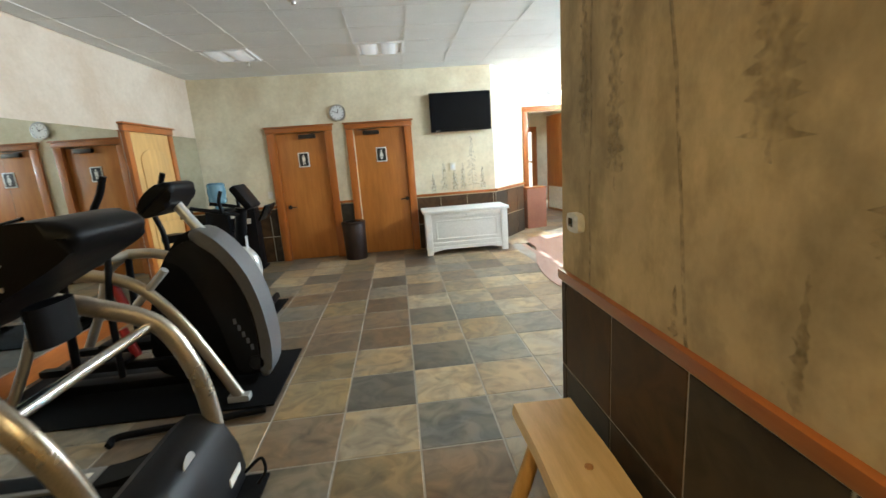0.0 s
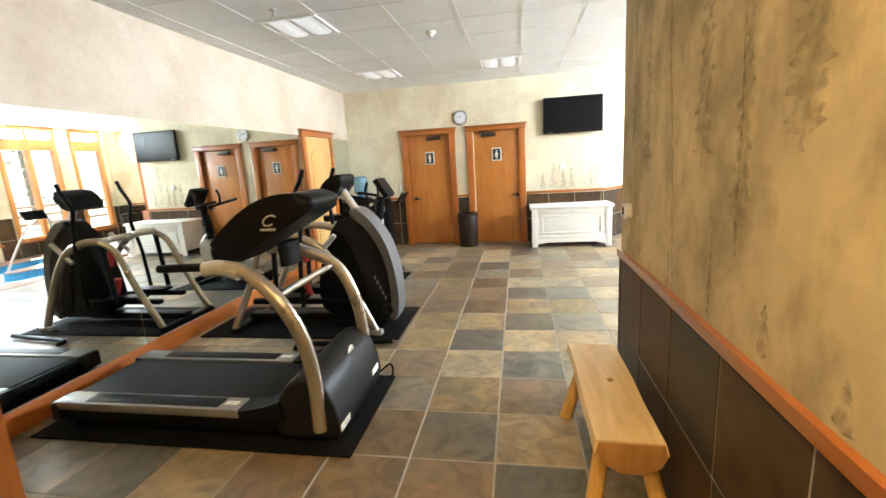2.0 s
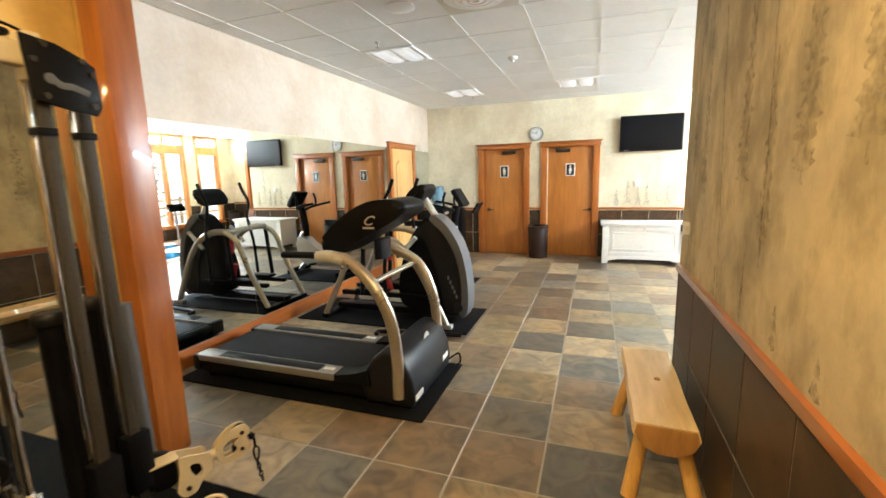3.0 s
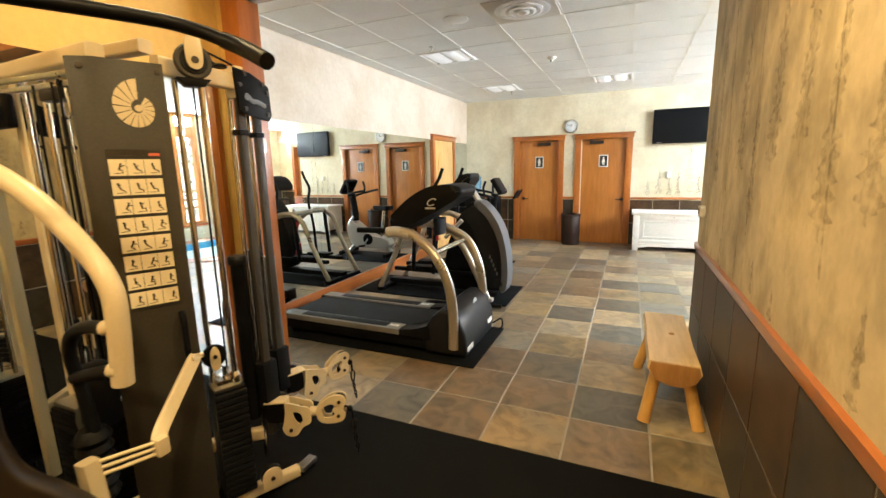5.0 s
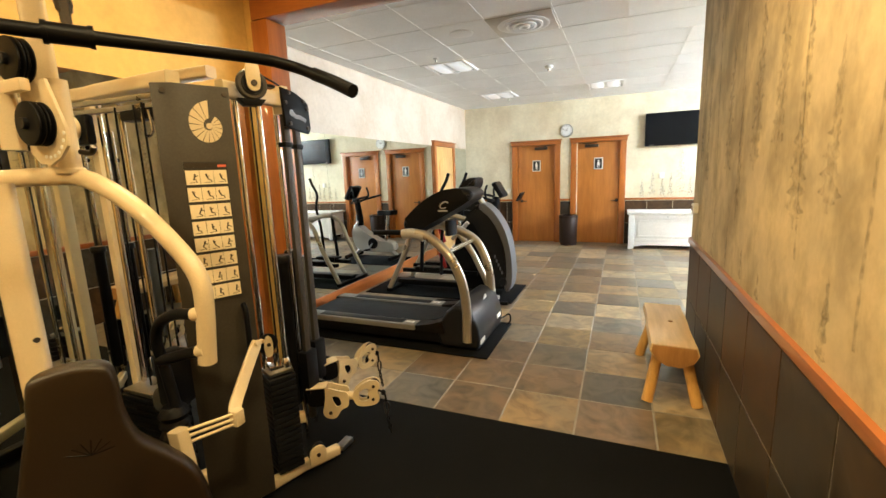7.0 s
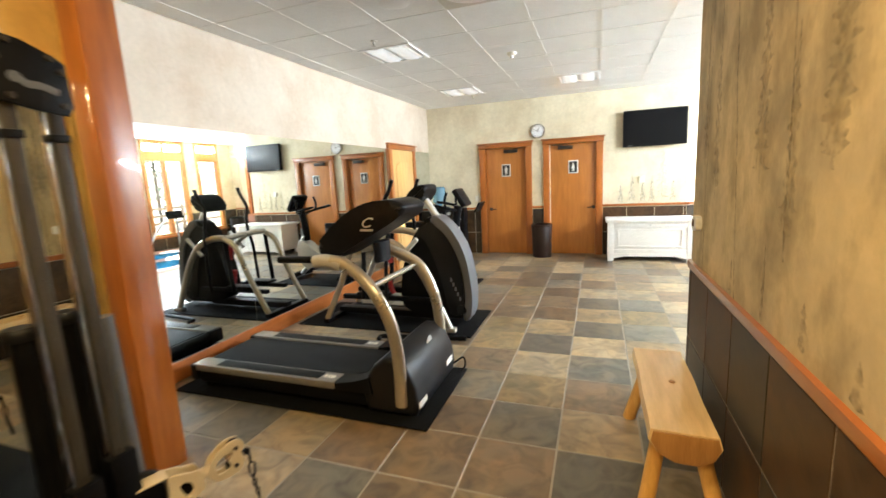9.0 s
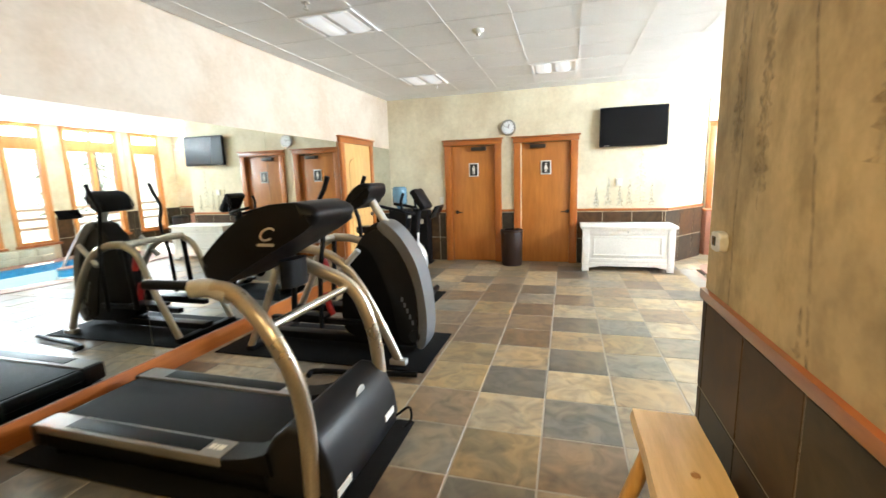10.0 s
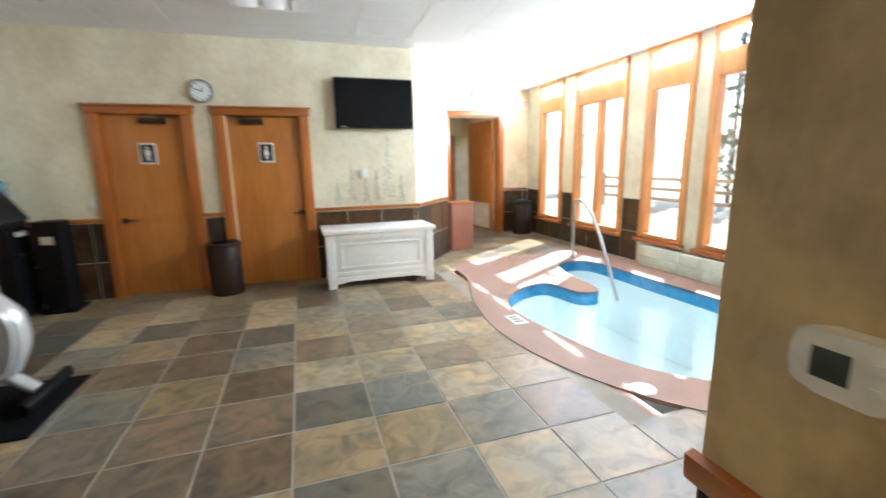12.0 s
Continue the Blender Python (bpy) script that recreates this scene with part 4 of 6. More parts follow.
for s in (-1, 1):
    part("handlebar", tube([(0.14, s * 0.05, 1.06), (0.08, s * 0.22, 1.10), (-0.08, s * 0.26, 1.14), (-0.24, s * 0.22, 1.17)], 0.02, None, 12, True, (0, 0, 1)), BLACK, bk, "black padded handlebar")
    part("grip_horn", tube([(0.06, s * 0.24, 1.10), (0.05, s * 0.25, 1.22), (0.08, s * 0.24, 1.32)], 0.018, None, 12), BLACK, bk)

# water cooler and towel stand in the corner
wc = thing("water_cooler", (-2.68, 6.85, 0.0), "black water cooler with a blue bottle", "water cooler")
part("cabinet", box((-0.16, -0.16, 0.0), (0.16, 0.16, 0.98), 0.02), BLACK, wc)
part("drip_shelf", box((0.16, -0.11, 0.62), (0.20, 0.11, 0.65), 0.008), CHARCOAL, wc)
for s in (-0.05, 0.05):
    part("tap", box((0.16, s - 0.018, 0.82), (0.20, s + 0.018, 0.87), 0.006), WHITE_PLASTIC, wc)
part("bottle", lathe([(0.05, 0.98), (0.06, 1.02), (0.125, 1.08), (0.13, 1.12), (0.122, 1.16), (0.13, 1.20), (0.13, 1.28), (0.122, 1.30), (0.13, 1.34), (0.10, 1.37)], 24), JUG_BLUE, wc, "translucent blue water bottle")
rack = thing("towel_stand", (-2.30, 6.95, 0.0), "tall black stand beside the water cooler", "stand")
part("upright", box((-0.12, -0.12, 0.03), (0.12, 0.12, 0.95), 0.015), BLACK, rack)
part("base", box((-0.15, -0.15, 0.0), (0.15, 0.15, 0.03), 0.008), BLACK, rack)
part("front_label", box((-0.05, -0.1235, 0.72), (0.05, -0.1205, 0.80)), SILVER_L, rack)

# ---- gym: along the washroom wall ----
bench_chest = thing("storage_chest", (1.045, 6.93, 0.0), "white painted wooden storage chest with panelled front", "chest")
part("lid", box((-0.68, -0.32, 0.655), (0.68, 0.29, 0.70), 0.010), WHITE_PAINT, bench_chest)
part("body", box((-0.635, -0.275, 0.10), (0.635, 0.27, 0.653), 0.004), WHITE_PAINT, bench_chest)
for x in (-0.60, 0.60):
    part("corner_stile", box((x - 0.05, -0.295, 0.0), (x + 0.05, -0.276, 0.652), 0.004), WHITE_PAINT, bench_chest)
    part("back_leg", box((x - 0.04, 0.18, 0.0), (x + 0.04, 0.265, 0.099), 0.004), WHITE_PAINT, bench_chest)
part("plinth", prism([(-0.549, 0.13), (0.549, 0.13), (0.549, 0.05), (0.45, 0.065), (0.40, 0.085), (-0.40, 0.085), (-0.45, 0.065), (-0.549, 0.05)], "y", -0.295, -0.277, 0.003), WHITE_PAINT, bench_chest)
part("top_rail", box((-0.549, -0.293, 0.57), (0.549, -0.277, 0.652), 0.004), WHITE_PAINT, bench_chest)
part("bottom_rail", box((-0.549, -0.293, 0.132), (0.549, -0.277, 0.20), 0.004), WHITE_PAINT, bench_chest)
fr = bmesh.new()
for a, b in (((-0.49, 0.515), (0.49, 0.54)), ((-0.49, 0.235), (0.49, 0.26)), ((-0.49, 0.2605), (-0.465, 0.5145)), ((0.465, 0.2605), (0.49, 0.5145))):
    box((a[0], -0.289, a[1]), (b[0], -0.2765, b[1]), 0.005, None, fr)
part("panel_moulding", fr, WHITE_PAINT, bench_chest)
part("lock", disc((0.0, -0.296, 0.61), "y", 0.012, 0.008, 14), STEEL, bench_chest)

bn = thing("waste_bin", (-0.735, 6.98, 0.0), "dark brown round waste bin between the doors", "bin")
part("drum", lathe([(0.165, 0.0), (0.17, 0.01), (0.185, 0.56), (0.18, 0.575)], 32), BIN_BROWN, bn)
part("rim", lathe([(0.186, 0.565), (0.192, 0.575), (0.19, 0.60), (0.165, 0.612), (0.12, 0.60)], 32), BIN_BROWN, bn, "raised brown rim")
# solid black disc painted as the dark inside of the bin
part("opening", disc((0, 0, 0.607), "z", 0.115, 0.012), SCREEN, bn)

tv = thing("television", (1.125, WY, 2.20), "flat black wall-mounted television, switched off", "television")
part("bezel", box((-0.49, -0.115, -0.30), (0.49, -0.055, 0.30), 0.012), BLACK, tv)
part("screen", box((-0.468, -0.1185, -0.262), (0.468, -0.1145, 0.276)), SCREEN, tv, "glossy dark screen")
part("bracket", box((-0.2, -0.054, -0.15), (0.2, -0.002, 0.15), 0.005), IRON, tv)
part("emblem", box((-0.42, -0.1195, -0.288), (-0.34, -0.1145, -0.278)), STEEL, tv)

ck = thing("wall_clock", (-0.815, WY, 2.30), "round silver wall clock above the doors", "clock")
part("rim", lathe([(0.125, 0.001), (0.13, 0.02), (0.125, 0.035), (0.112, 0.036), (0.108, 0.028)], 36, pose(0, 0, 0, 90, 0, 0)), STEEL, ck, "silver rim")
part("face", disc((0, -0.020, 0), "y", 0.109, 0.02, 32), CLOCK_FACE, ck)
for k in range(12):
    a = radians(30 * k)
    part("mark", box((-0.004, -0.0325, 0.080), (0.004, -0.0305, 0.098), 0, pose(0, 0, 0, 0, 30 * k, 0)), SIGN_BLACK, ck)
part("hand_hour", box((-0.005, -0.034, -0.01), (0.005, -0.0315, 0.055), 0, pose(0, 0, 0, 0, 20, 0)), SIGN_BLACK, ck)
part("hand_minute", box((-0.0035, -0.036, -0.015), (0.0035, -0.0345, 0.085), 0, pose(0, 0, 0, 0, -70, 0)), SIGN_BLACK, ck)

ot = thing("wall_outlet", (0.955, WY, 1.345), "white wall box under the television", "outlet")
part("plate", box((-0.045, -0.03, -0.06), (0.045, -0.001, 0.06), 0.006), WHITE_PLASTIC, ot)
part("socket", box((-0.02, -0.034, -0.03), (0.02, -0.029, 0.03), 0.003), CLOCK_FACE, ot)
ot = thing("light_switch", (-2.02, WY, 1.10), "white light switch beside the door", "switch")
part("plate", box((-0.036, -0.009, -0.058), (0.036, -0.001, 0.058), 0.003), WHITE_PLASTIC, ot)
part("toggle", box((-0.008, -0.018, -0.014), (0.008, -0.008, 0.014), 0.002), WHITE_PLASTIC, ot)

th = thing("thermostat", (RX, 1.855, 1.19), "white thermostat with a dark display", "thermostat")
prof = smooth_loop([(-0.056, -0.036), (-0.062, 0), (-0.056, 0.036), (0, 0.042), (0.056, 0.036), (0.062, 0), (0.056, -0.036), (0, -0.042)], 4)
part("housing", prism(prof, "x", -0.034, -0.001, 0.008), WHITE_PLASTIC, th)
part("display", box((-0.0365, -0.006, -0.020), (-0.033, 0.036, 0.020), 0.001), LCD, th, "dark green display")
for z in (-0.014, 0.014):
    part("button", box((-0.037, -0.044, z - 0.006), (-0.033, -0.028, z + 0.006), 0.002), WHITE_PLASTIC, th)

# ---- gym: log bench ----
lb = thing("log_bench", (0.585, 1.28, 0.0), "half-log pine bench with peeled legs by the mural wall", "bench")
seatp = [(-0.13, 0.42), (0.13, 0.415), (0.142, 0.37), (0.115, 0.315), (0.05, 0.285), (-0.04, 0.287), (-0.105, 0.32), (-0.14, 0.375)]
bm = bmesh.new()
prev = None
for k in range(13):
    y = -0.46 + 0.92 * k / 12
    ring = [bm.verts.new((px * (1 + 0.05 * noise.noise((px * 5, y * 3, 2))) + 0.012 * noise.noise((0, y * 2.5, 5)), y + 0.008 * noise.noise((px * 30, pz * 30, k)), pz)) for px, pz in seatp]
    if prev:
        for j in range(8):
            bm.faces.new((prev[j], prev[(j + 1) % 8], ring[(j + 1) % 8], ring[j]))
    else:
        bm.faces.new(ring[::-1])
    prev = ring
bm.faces.new(prev)
part("seat", bm, PINE, lb, "flat sawn half-log seat")
part("end_grain", prism([(p[0] * 0.94, p[1] - 0.002) for p in seatp], "y", -0.472, -0.462, 0.003), BARK_END, lb, "dark amber end grain")
for x, y, fx, fy in ((-0.08, -0.33, -0.14, -0.41), (0.08, -0.33, 0.155, -0.40), (-0.08, 0.30, -0.16, 0.36), (0.08, 0.30, 0.145, 0.37)):
    part("leg", tube([(fx, fy, 0.0), ((fx + x) / 2, (fy + y) / 2, 0.16), (x, y, 0.33)], 0.036, None, 14, True, (0, 1, 0), None, False, (1.0, 0.92)), PINE_LEG, lb)
part("knot", disc((0.02, 0.03, 0.4185), "z", 0.016, 0.006, 14), BARK_END, lb)

# ---- ceiling fittings ----
def troffer(x, y):
    t = thing("ceiling_light", (x + 0.305, y + 0.305, H), "recessed square ceiling light with white baskets", "ceiling light", "recessed ceiling lights")
    fr = bmesh.new()
    for a, b in (((-0.295, -0.295), (0.295, -0.255)), ((-0.295, 0.255), (0.295, 0.295)), ((-0.295, -0.2545), (-0.255, 0.2545)), ((0.255, -0.2545), (0.295, 0.2545))):
        box((*a, -0.012), (*b, 0.011), 0.002, None, fr)
    part("frame", fr, CEIL_GRID, t)
    part("pan", box((-0.254, -0.254, 0.005), (0.254, 0.254, 0.0115)), CEIL_GRID, t)
    for s in (-0.125, 0.125):
        p = [(s - 0.10, 0.004)] + [(s + 0.10 * math.cos(a), -0.018 * math.sin(a) + 0.004) for a in [math.pi - math.pi * k / 10 for k in range(11)]]
        part("diffuser", prism(p[1:], "y", -0.25, 0.25), DIFFUSER, t, "curved white diffuser")


for x, y in LIGHTS:
    troffer(x, y)
vt = thing("ceiling_vent", (-0.655, 2.255, H), "square white ceiling air diffuser with stepped rings", "vent")
part("frame", box((-0.295, -0.295, -0.010), (0.295, 0.295, -0.0025), 0.003), SILVER_L, vt)
for r, z in ((0.24, -0.018), (0.18, -0.026), (0.12, -0.034), (0.06, -0.040)):
    part("ring", lathe([(r, -0.010), (r + 0.005, z + 0.004), (r - 0.02, z), (r - 0.045, -0.011)], 36), CEIL_GRID, vt)
sp = thing("ceiling_speaker", (-1.27, 2.23, H), "round white ceiling loudspeaker", "speaker")
part("grille", lathe([(0.115, -0.0025), (0.12, -0.010), (0.105, -0.014), (0.02, -0.016)], 32), CEIL_GRID, sp)
sd = thing("smoke_detector", (-0.70, 4.09, H), "small white smoke detector on the ceiling", "smoke detector")
part("base", lathe([(0.055, -0.0025), (0.055, -0.02), (0.04, -0.035), (0.01, -0.04)], 24), WHITE_PLASTIC, sd)
part("sensor", lathe([(0.02, -0.038), (0.018, -0.06), (0.005, -0.062)], 16), SILVER_L, sd)
for i, (x, y) in enumerate(((-1.86, 2.97), (-1.78, 6.32))):
    s = thing("fire_sprinkler", (x, y, H), "small chrome fire sprinkler head", "sprinkler", "fire sprinklers")
    part("escutcheon", lathe([(0.032, -0.0025), (0.03, -0.008), (0.01, -0.012)], 18), STEEL, s)
    part("head", lathe([(0.008, -0.010), (0.008, -0.045), (0.022, -0.05), (0.022, -0.053)], 14), STEEL, s)
for lx, ly in DOWNLIGHTS:
    t = thing("downlight", (lx, ly, H), "warm recessed ceiling downlight", "ceiling light", "warm downlights")
    part("trim_ring", lathe([(0.12, -0.002), (0.118, -0.012), (0.09, -0.014), (0.085, -0.004)], 28), WHITE_PLASTIC, t)
    part("lens", disc((0, 0, -0.006), "z", 0.083, 0.006), LAMP_WARM, t)

# ---- pool side ----
hr = thing("pool_handrail", (0, 0, 0.006), "stainless steel handrail stepping down into the pool", "handrail")
part("tube", tube([(4.05, 7.05, 0.0), (4.05, 7.05, 0.75), (4.04, 6.98, 0.86), (4.02, 6.80, 0.86), (3.98, 6.5, 0.66), (3.92, 6.15, 0.22), (3.86, 5.8, -0.30)], 0.024, None, 14, True, (1, 0, 0)), STEEL, hr)
part("flange", disc((4.05, 7.05, 0.008), "z", 0.055, 0.016), STEEL, hr)
tr = thing("trash_can", (4.48, 9.45, 0.0), "dark brown round trash can in the corner", "bin")
part("drum", lathe([(0.19, 0.0), (0.20, 0.02), (0.21, 0.60), (0.20, 0.615)], 28), BIN_BROWN, tr)
part("lid", lathe([(0.215, 0.615), (0.215, 0.645), (0.15, 0.68), (0.03, 0.685)], 28), CHARCOAL, tr)
lc = thing("low_cabinet", (2.70, 8.42, 0.0), "low reddish-brown wooden cabinet beside the doorway", "cabinet", "", 12)
part("body", box((-0.22, -0.14, 0.0), (0.20, 0.14, 0.78), 0.008), mottled("red_brown_wood", (0.26, 0.11, 0.065), (0.34, 0.15, 0.09), 3, 50, 0.5), lc)
part("top", box((-0.235, -0.155, 0.782), (0.215, 0.155, 0.81), 0.006), TRIM_H, lc)
ex = thing("exit_sign", (4.55, EY, 2.60), "small white exit sign with red letters", "sign")
part("box", box((-0.16, -0.05, -0.10), (0.16, -0.001, 0.10), 0.008), WHITE_PLASTIC, ex)
fc = bpy.data.curves.new("exit_text", "FONT")
fc.body, fc.size, fc.align_x, fc.align_y, fc.extrude = "EXIT", 0.15, "CENTER", "CENTER", 0.001
to = bpy.data.objects.new("tmp_text", fc)
scene.collection.objects.link(to)
me = bpy.data.meshes.new_from_object(to.evaluated_get(bpy.context.evaluated_depsgraph_get()))
bpy.data.objects.remove(to)
me.materials.clear()
me.materials.append(EXIT_RED)
lt = new("lettering", me)
lt.parent, lt.matrix_basis = ex, pose(0, -0.0525, 0, 90, 0, 0)
vn = thing("wall_vent", (3.65, EY, 2.77), "grey slatted air vent above the doorway", "vent")
part("frame", box((-0.19, -0.015, -0.085), (0.19, -0.001, 0.085), 0.004), SILVER_L, vn)
for k in range(6):
    part("slat", box((-0.17, -0.022, -0.066 + 0.024 * k), (0.17, -0.0152, -0.054 + 0.024 * k)), IRON, vn)
# stands in for lit wainscot: the brightness is put into the pale colour
lg = thing("lit_wainscot_ledge", (0, 0, 0.007), "low stone ledge under the windows, pale green-grey as lit wainscot", "ledge")
for z0, z1, dx in ((0.0, 0.13, 0.0), (0.132, 0.28, 0.012)):
    y = 4.55
    while y < 6.2:
        w = random.uniform(0.3, 0.45)
        part("stone", box((EX - 0.14 + dx, y, z0), (EX - 0.002, min(y + w, 6.3) - 0.008, z1), 0.01), STONE_PALE, lg)
        y += w
dm = thing("depth_marker", (1.98, 4.95, 0.006), "white depth marker tile set in the deck edge", "marker")
part("tile", box((-0.07, -0.12, 0.0), (0.07, 0.12, 0.006), 0.002), SIGN_WHITE, dm)
for k in (-1, 0, 1):
    part("mark", box((-0.04, k * 0.06 - 0.012, 0.0062), (0.04, k * 0.06 + 0.012, 0.0075)), SIGN_BLACK, dm)
sk = thing("skimmer_lid", (2.15, 3.55, 0.006), "round white skimmer lid in the deck", "lid")
part("cover", lathe([(0.08, 0.0), (0.08, 0.006), (0.07, 0.010), (0.02, 0.010)], 28), WHITE_PLASTIC, sk)


# ---- painted trees ----
def mural_tree(place, h, seed, mat, name="painted_conifer", width=0.16, axis="x"):
    """A flat painted conifer: a thin trunk and ragged boughs, 1 mm proud of the wall."""
    rnd = random.Random(seed)
    bm = bmesh.new()

    def quad(u0, v0, u1, v1, u2, v2, u3, v3):
        bm.faces.new([bm.verts.new(((0, u, v) if axis == "x" else (u, 0, v))) for u, v in ((u0, v0), (u1, v1), (u2, v2), (u3, v3))])

    quad(-0.006, 0, 0.006, 0, 0.003, h, -0.003, h)
    z = h * 0.12
    while z < h * 0.98:
        r = width * h * (1 - z / h) ** 0.8 * rnd.uniform(0.5, 1.1) + 0.012
        for s in (-1, 1):
            d = rnd.uniform(0.02, 0.06)
            quad(0, z - 0.012, s * r, z - d, s * r * 0.9, z - d + 0.03, 0, z + 0.03)
        z += h * rnd.uniform(0.035, 0.06)
    ob = tagged(new(name, finish(name, bm, mat, False)), "faded conifer painted on the wall", "", "", "structure")
    ob.matrix_basis = pose(*place)
    return ob


def soft_conifer(y, z, h, seed, width, mat):
    """A sponged conifer on the mural wall: one ragged silhouette of drooping tiers about a thin stem."""
    rnd = random.Random(seed)
    bm = bmesh.new()
    levels = max(14, int(h / 0.011))
    tier = rnd.uniform(0.055, 0.075)
    prev = None
    for k in range(levels + 1):
        v = h * k / levels
        bough = 1.0 - 0.62 * ((v + rnd.uniform(0, 0.012)) % tier) / tier
        reach = (width * max(0.0, 1 - v / h) ** 0.7 + 0.003) * bough * (1 if v > 0.05 * h else 0.12)
        row = [bm.verts.new((0, -reach * rnd.uniform(0.55, 1.15), v)), bm.verts.new((0, reach * rnd.uniform(0.55, 1.15), v + 0.004))]
        if prev:
            bm.faces.new((prev[0], prev[1], row[1], row[0]))
        prev = row
    ob = tagged(new("painted_conifer", finish("painted_conifer", bm, mat, False)), "faded conifer sponged on the tan wall", "", "", "structure")
    ob.matrix_basis = pose(RX - 0.0012, y, z)


for y, z, h, s, w in ((0.78, 0.93, 0.31, 1, 0.035), (-0.53, 0.935, 0.27, 2, 0.055), (0.44, 0.96, 0.15, 3, 0.05), (1.18, 0.94, 0.16, 4, 0.03), (-1.05, 0.94, 0.32, 5, 0.06), (0.14, 0.94, 0.12, 6, 0.04)):
    soft_conifer(y, z, h, s, w, MURAL_DARK)
for y, z, h, s, w in ((0.90, 1.45, 0.95, 11, 0.10), (0.36, 1.5, 0.85, 12, 0.12), (-0.20, 1.30, 0.80, 13, 0.11), (-0.46, 1.38, 0.50, 14, 0.09), (1.55, 1.35, 1.1, 15, 0.08), (0.62, 1.25, 0.7, 16, 0.09), (-0.95, 1.35, 0.8, 17, 0.11), (1.80, 1.5, 0.9, 18, 0.07), (0.05, 1.55, 0.9, 19, 0.10)):
    soft_conifer(y, z, h, s, w, MURAL_FAINT)
for foot, head, s in (((1.12, 0.925), (1.37, 2.86), 11), ((-0.71, 1.05), (-0.68, 2.86), 12), ((0.62, 1.2), (0.70, 2.86), 13), ((1.75, 0.93), (1.72, 2.86), 14), ((-0.25, 1.2), (-0.10, 2.86), 15)):
    bm = bmesh.new()
    pts = [(foot[0] + (head[0] - foot[0]) * k / 10 + 0.02 * noise.noise((k * 0.7, s, 0)), foot[1] + (head[1] - foot[1]) * k / 10) for k in range(11)]
    for a, b in zip(pts, pts[1:]):
        bm.faces.new([bm.verts.new((0, u, v)) for u, v in ((a[0] - 0.009, a[1]), (a[0] + 0.009, a[1]), (b[0] + 0.008, b[1]), (b[0] - 0.008, b[1]))])
    ob = tagged(new("painted_tree", finish("painted_tree", bm, MURAL_DARK if s == 11 else MURAL_FAINT, False)), "bare dark tree trunk painted on the wall", "", "", "structure")
    ob.matrix_basis = pose(RX - 0.0010, 0, 0)
for x, h, s in ((0.62, 0.35, 21), (0.80, 0.5, 22), (0.98, 0.42, 23), (1.28, 0.92, 24), (1.12, 0.45, 25), (1.45, 0.4, 26)):
    mural_tree((x, WY - 0.0015, 0.93), h, s, MURAL_GREY, "painted_conifer", 0.14, "y")

# ---- weight machine ----
wm = thing("weight_machine", (0, 0, 0.004), "cream and dark bronze cable weight machine", "weight machine")
tower = pose(-1.35, -0.77, 0, 0, 0, 64)


def W(bm):
    bmesh.ops.transform(bm, matrix=tower, verts=bm.verts)
    return bm


def frame_bar(name, pts, a, b, label="", mat=CREAM_STEEL):
    """A square steel tube through the points."""
    return part(name, tube(pts, a, b, 16, False, (0.02, 0.03, 1), None, True), mat, wm, label)


# the front of the tower is its -y side here
sh = part("tower_shroud", W(prism([(-0.15, 0.03), (-0.085, -0.012), (0.122, -0.012), (0.122, 0.02), (-0.08, 0.02), (-0.14, 0.06)], "z", 0.03, 1.925, 0.004)), DARK_STEEL, wm, "tall bronze-grey shroud panel")
part("bolt", W(disc((-0.115, 0.003, 1.895), "y", 0.011, 0.012, 12)), IRON, sh)
part("bolt", W(disc((0.104, -0.014, 1.895), "y", 0.011, 0.008, 12)), IRON, sh)
part("pull_handle", W(tube([(0.075, -0.02, 0.78), (0.075, -0.045, 0.82), (0.075, -0.045, 0.96), (0.075, -0.02, 1.0)], 0.012, 0.016, 12)), BLACK, sh, "black moulded pull handle")
ch = part("exercise_chart", W(box((-0.082, -0.0155, 1.035), (0.078, -0.0125, 1.622))), SIGN_BLACK, sh, "exercise chart of small tan pictures")
part("chart_heading", W(box((-0.079, -0.0175, 1.600), (0.040, -0.0153, 1.618))), IRON, ch)
part("chart_heading", W(box((0.042, -0.0175, 1.600), (0.075, -0.0153, 1.610))), CHART_RED, ch)
rnd = random.Random(5)
for r in range(8):
    for c in range(3):
        x0, z0 = -0.079 + c * 0.0517, 1.531 - r * 0.0690
        cell = part("picture", W(box((x0, -0.0175, z0), (x0 + 0.050, -0.0153, z0 + 0.057))), CHART_TAN, ch)
        bm = bmesh.new()
        cx = x0 + 0.025 + rnd.uniform(-0.006, 0.006)
        lean = rnd.uniform(-0.008, 0.012)
        disc((cx + lean, -0.018, z0 + 0.040), "y", 0.004, 0.0016, 8, bm)
        tube([(cx + lean, -0.018, z0 + 0.036), (cx, -0.018, z0 + 0.020)], 0.003, 0.0008, 6, False, (0, 1, 0), bm)
        tube([(cx, -0.018, z0 + 0.020), (cx + 0.010, -0.018, z0 + 0.017 + rnd.uniform(-0.004, 0.004)), (cx + 0.011, -0.018, z0 + 0.008)], 0.0022, 0.0008, 6, False, (0, 1, 0), bm)
        tube([(cx + lean, -0.018, z0 + 0.032), (cx + lean + rnd.uniform(0.006, 0.012), -0.018, z0 + 0.028 + rnd.uniform(-0.004, 0.012))], 0.0018, 0.0008, 6, False, (0, 1, 0), bm)
        tube([(cx - 0.014, -0.018, z0 + 0.008), (cx + 0.006, -0.018, z0 + 0.009)], 0.0012, 0.0008, 6, False, (0, 1, 0), bm)
        part("picture_mark", W(bm), IRON, cell)
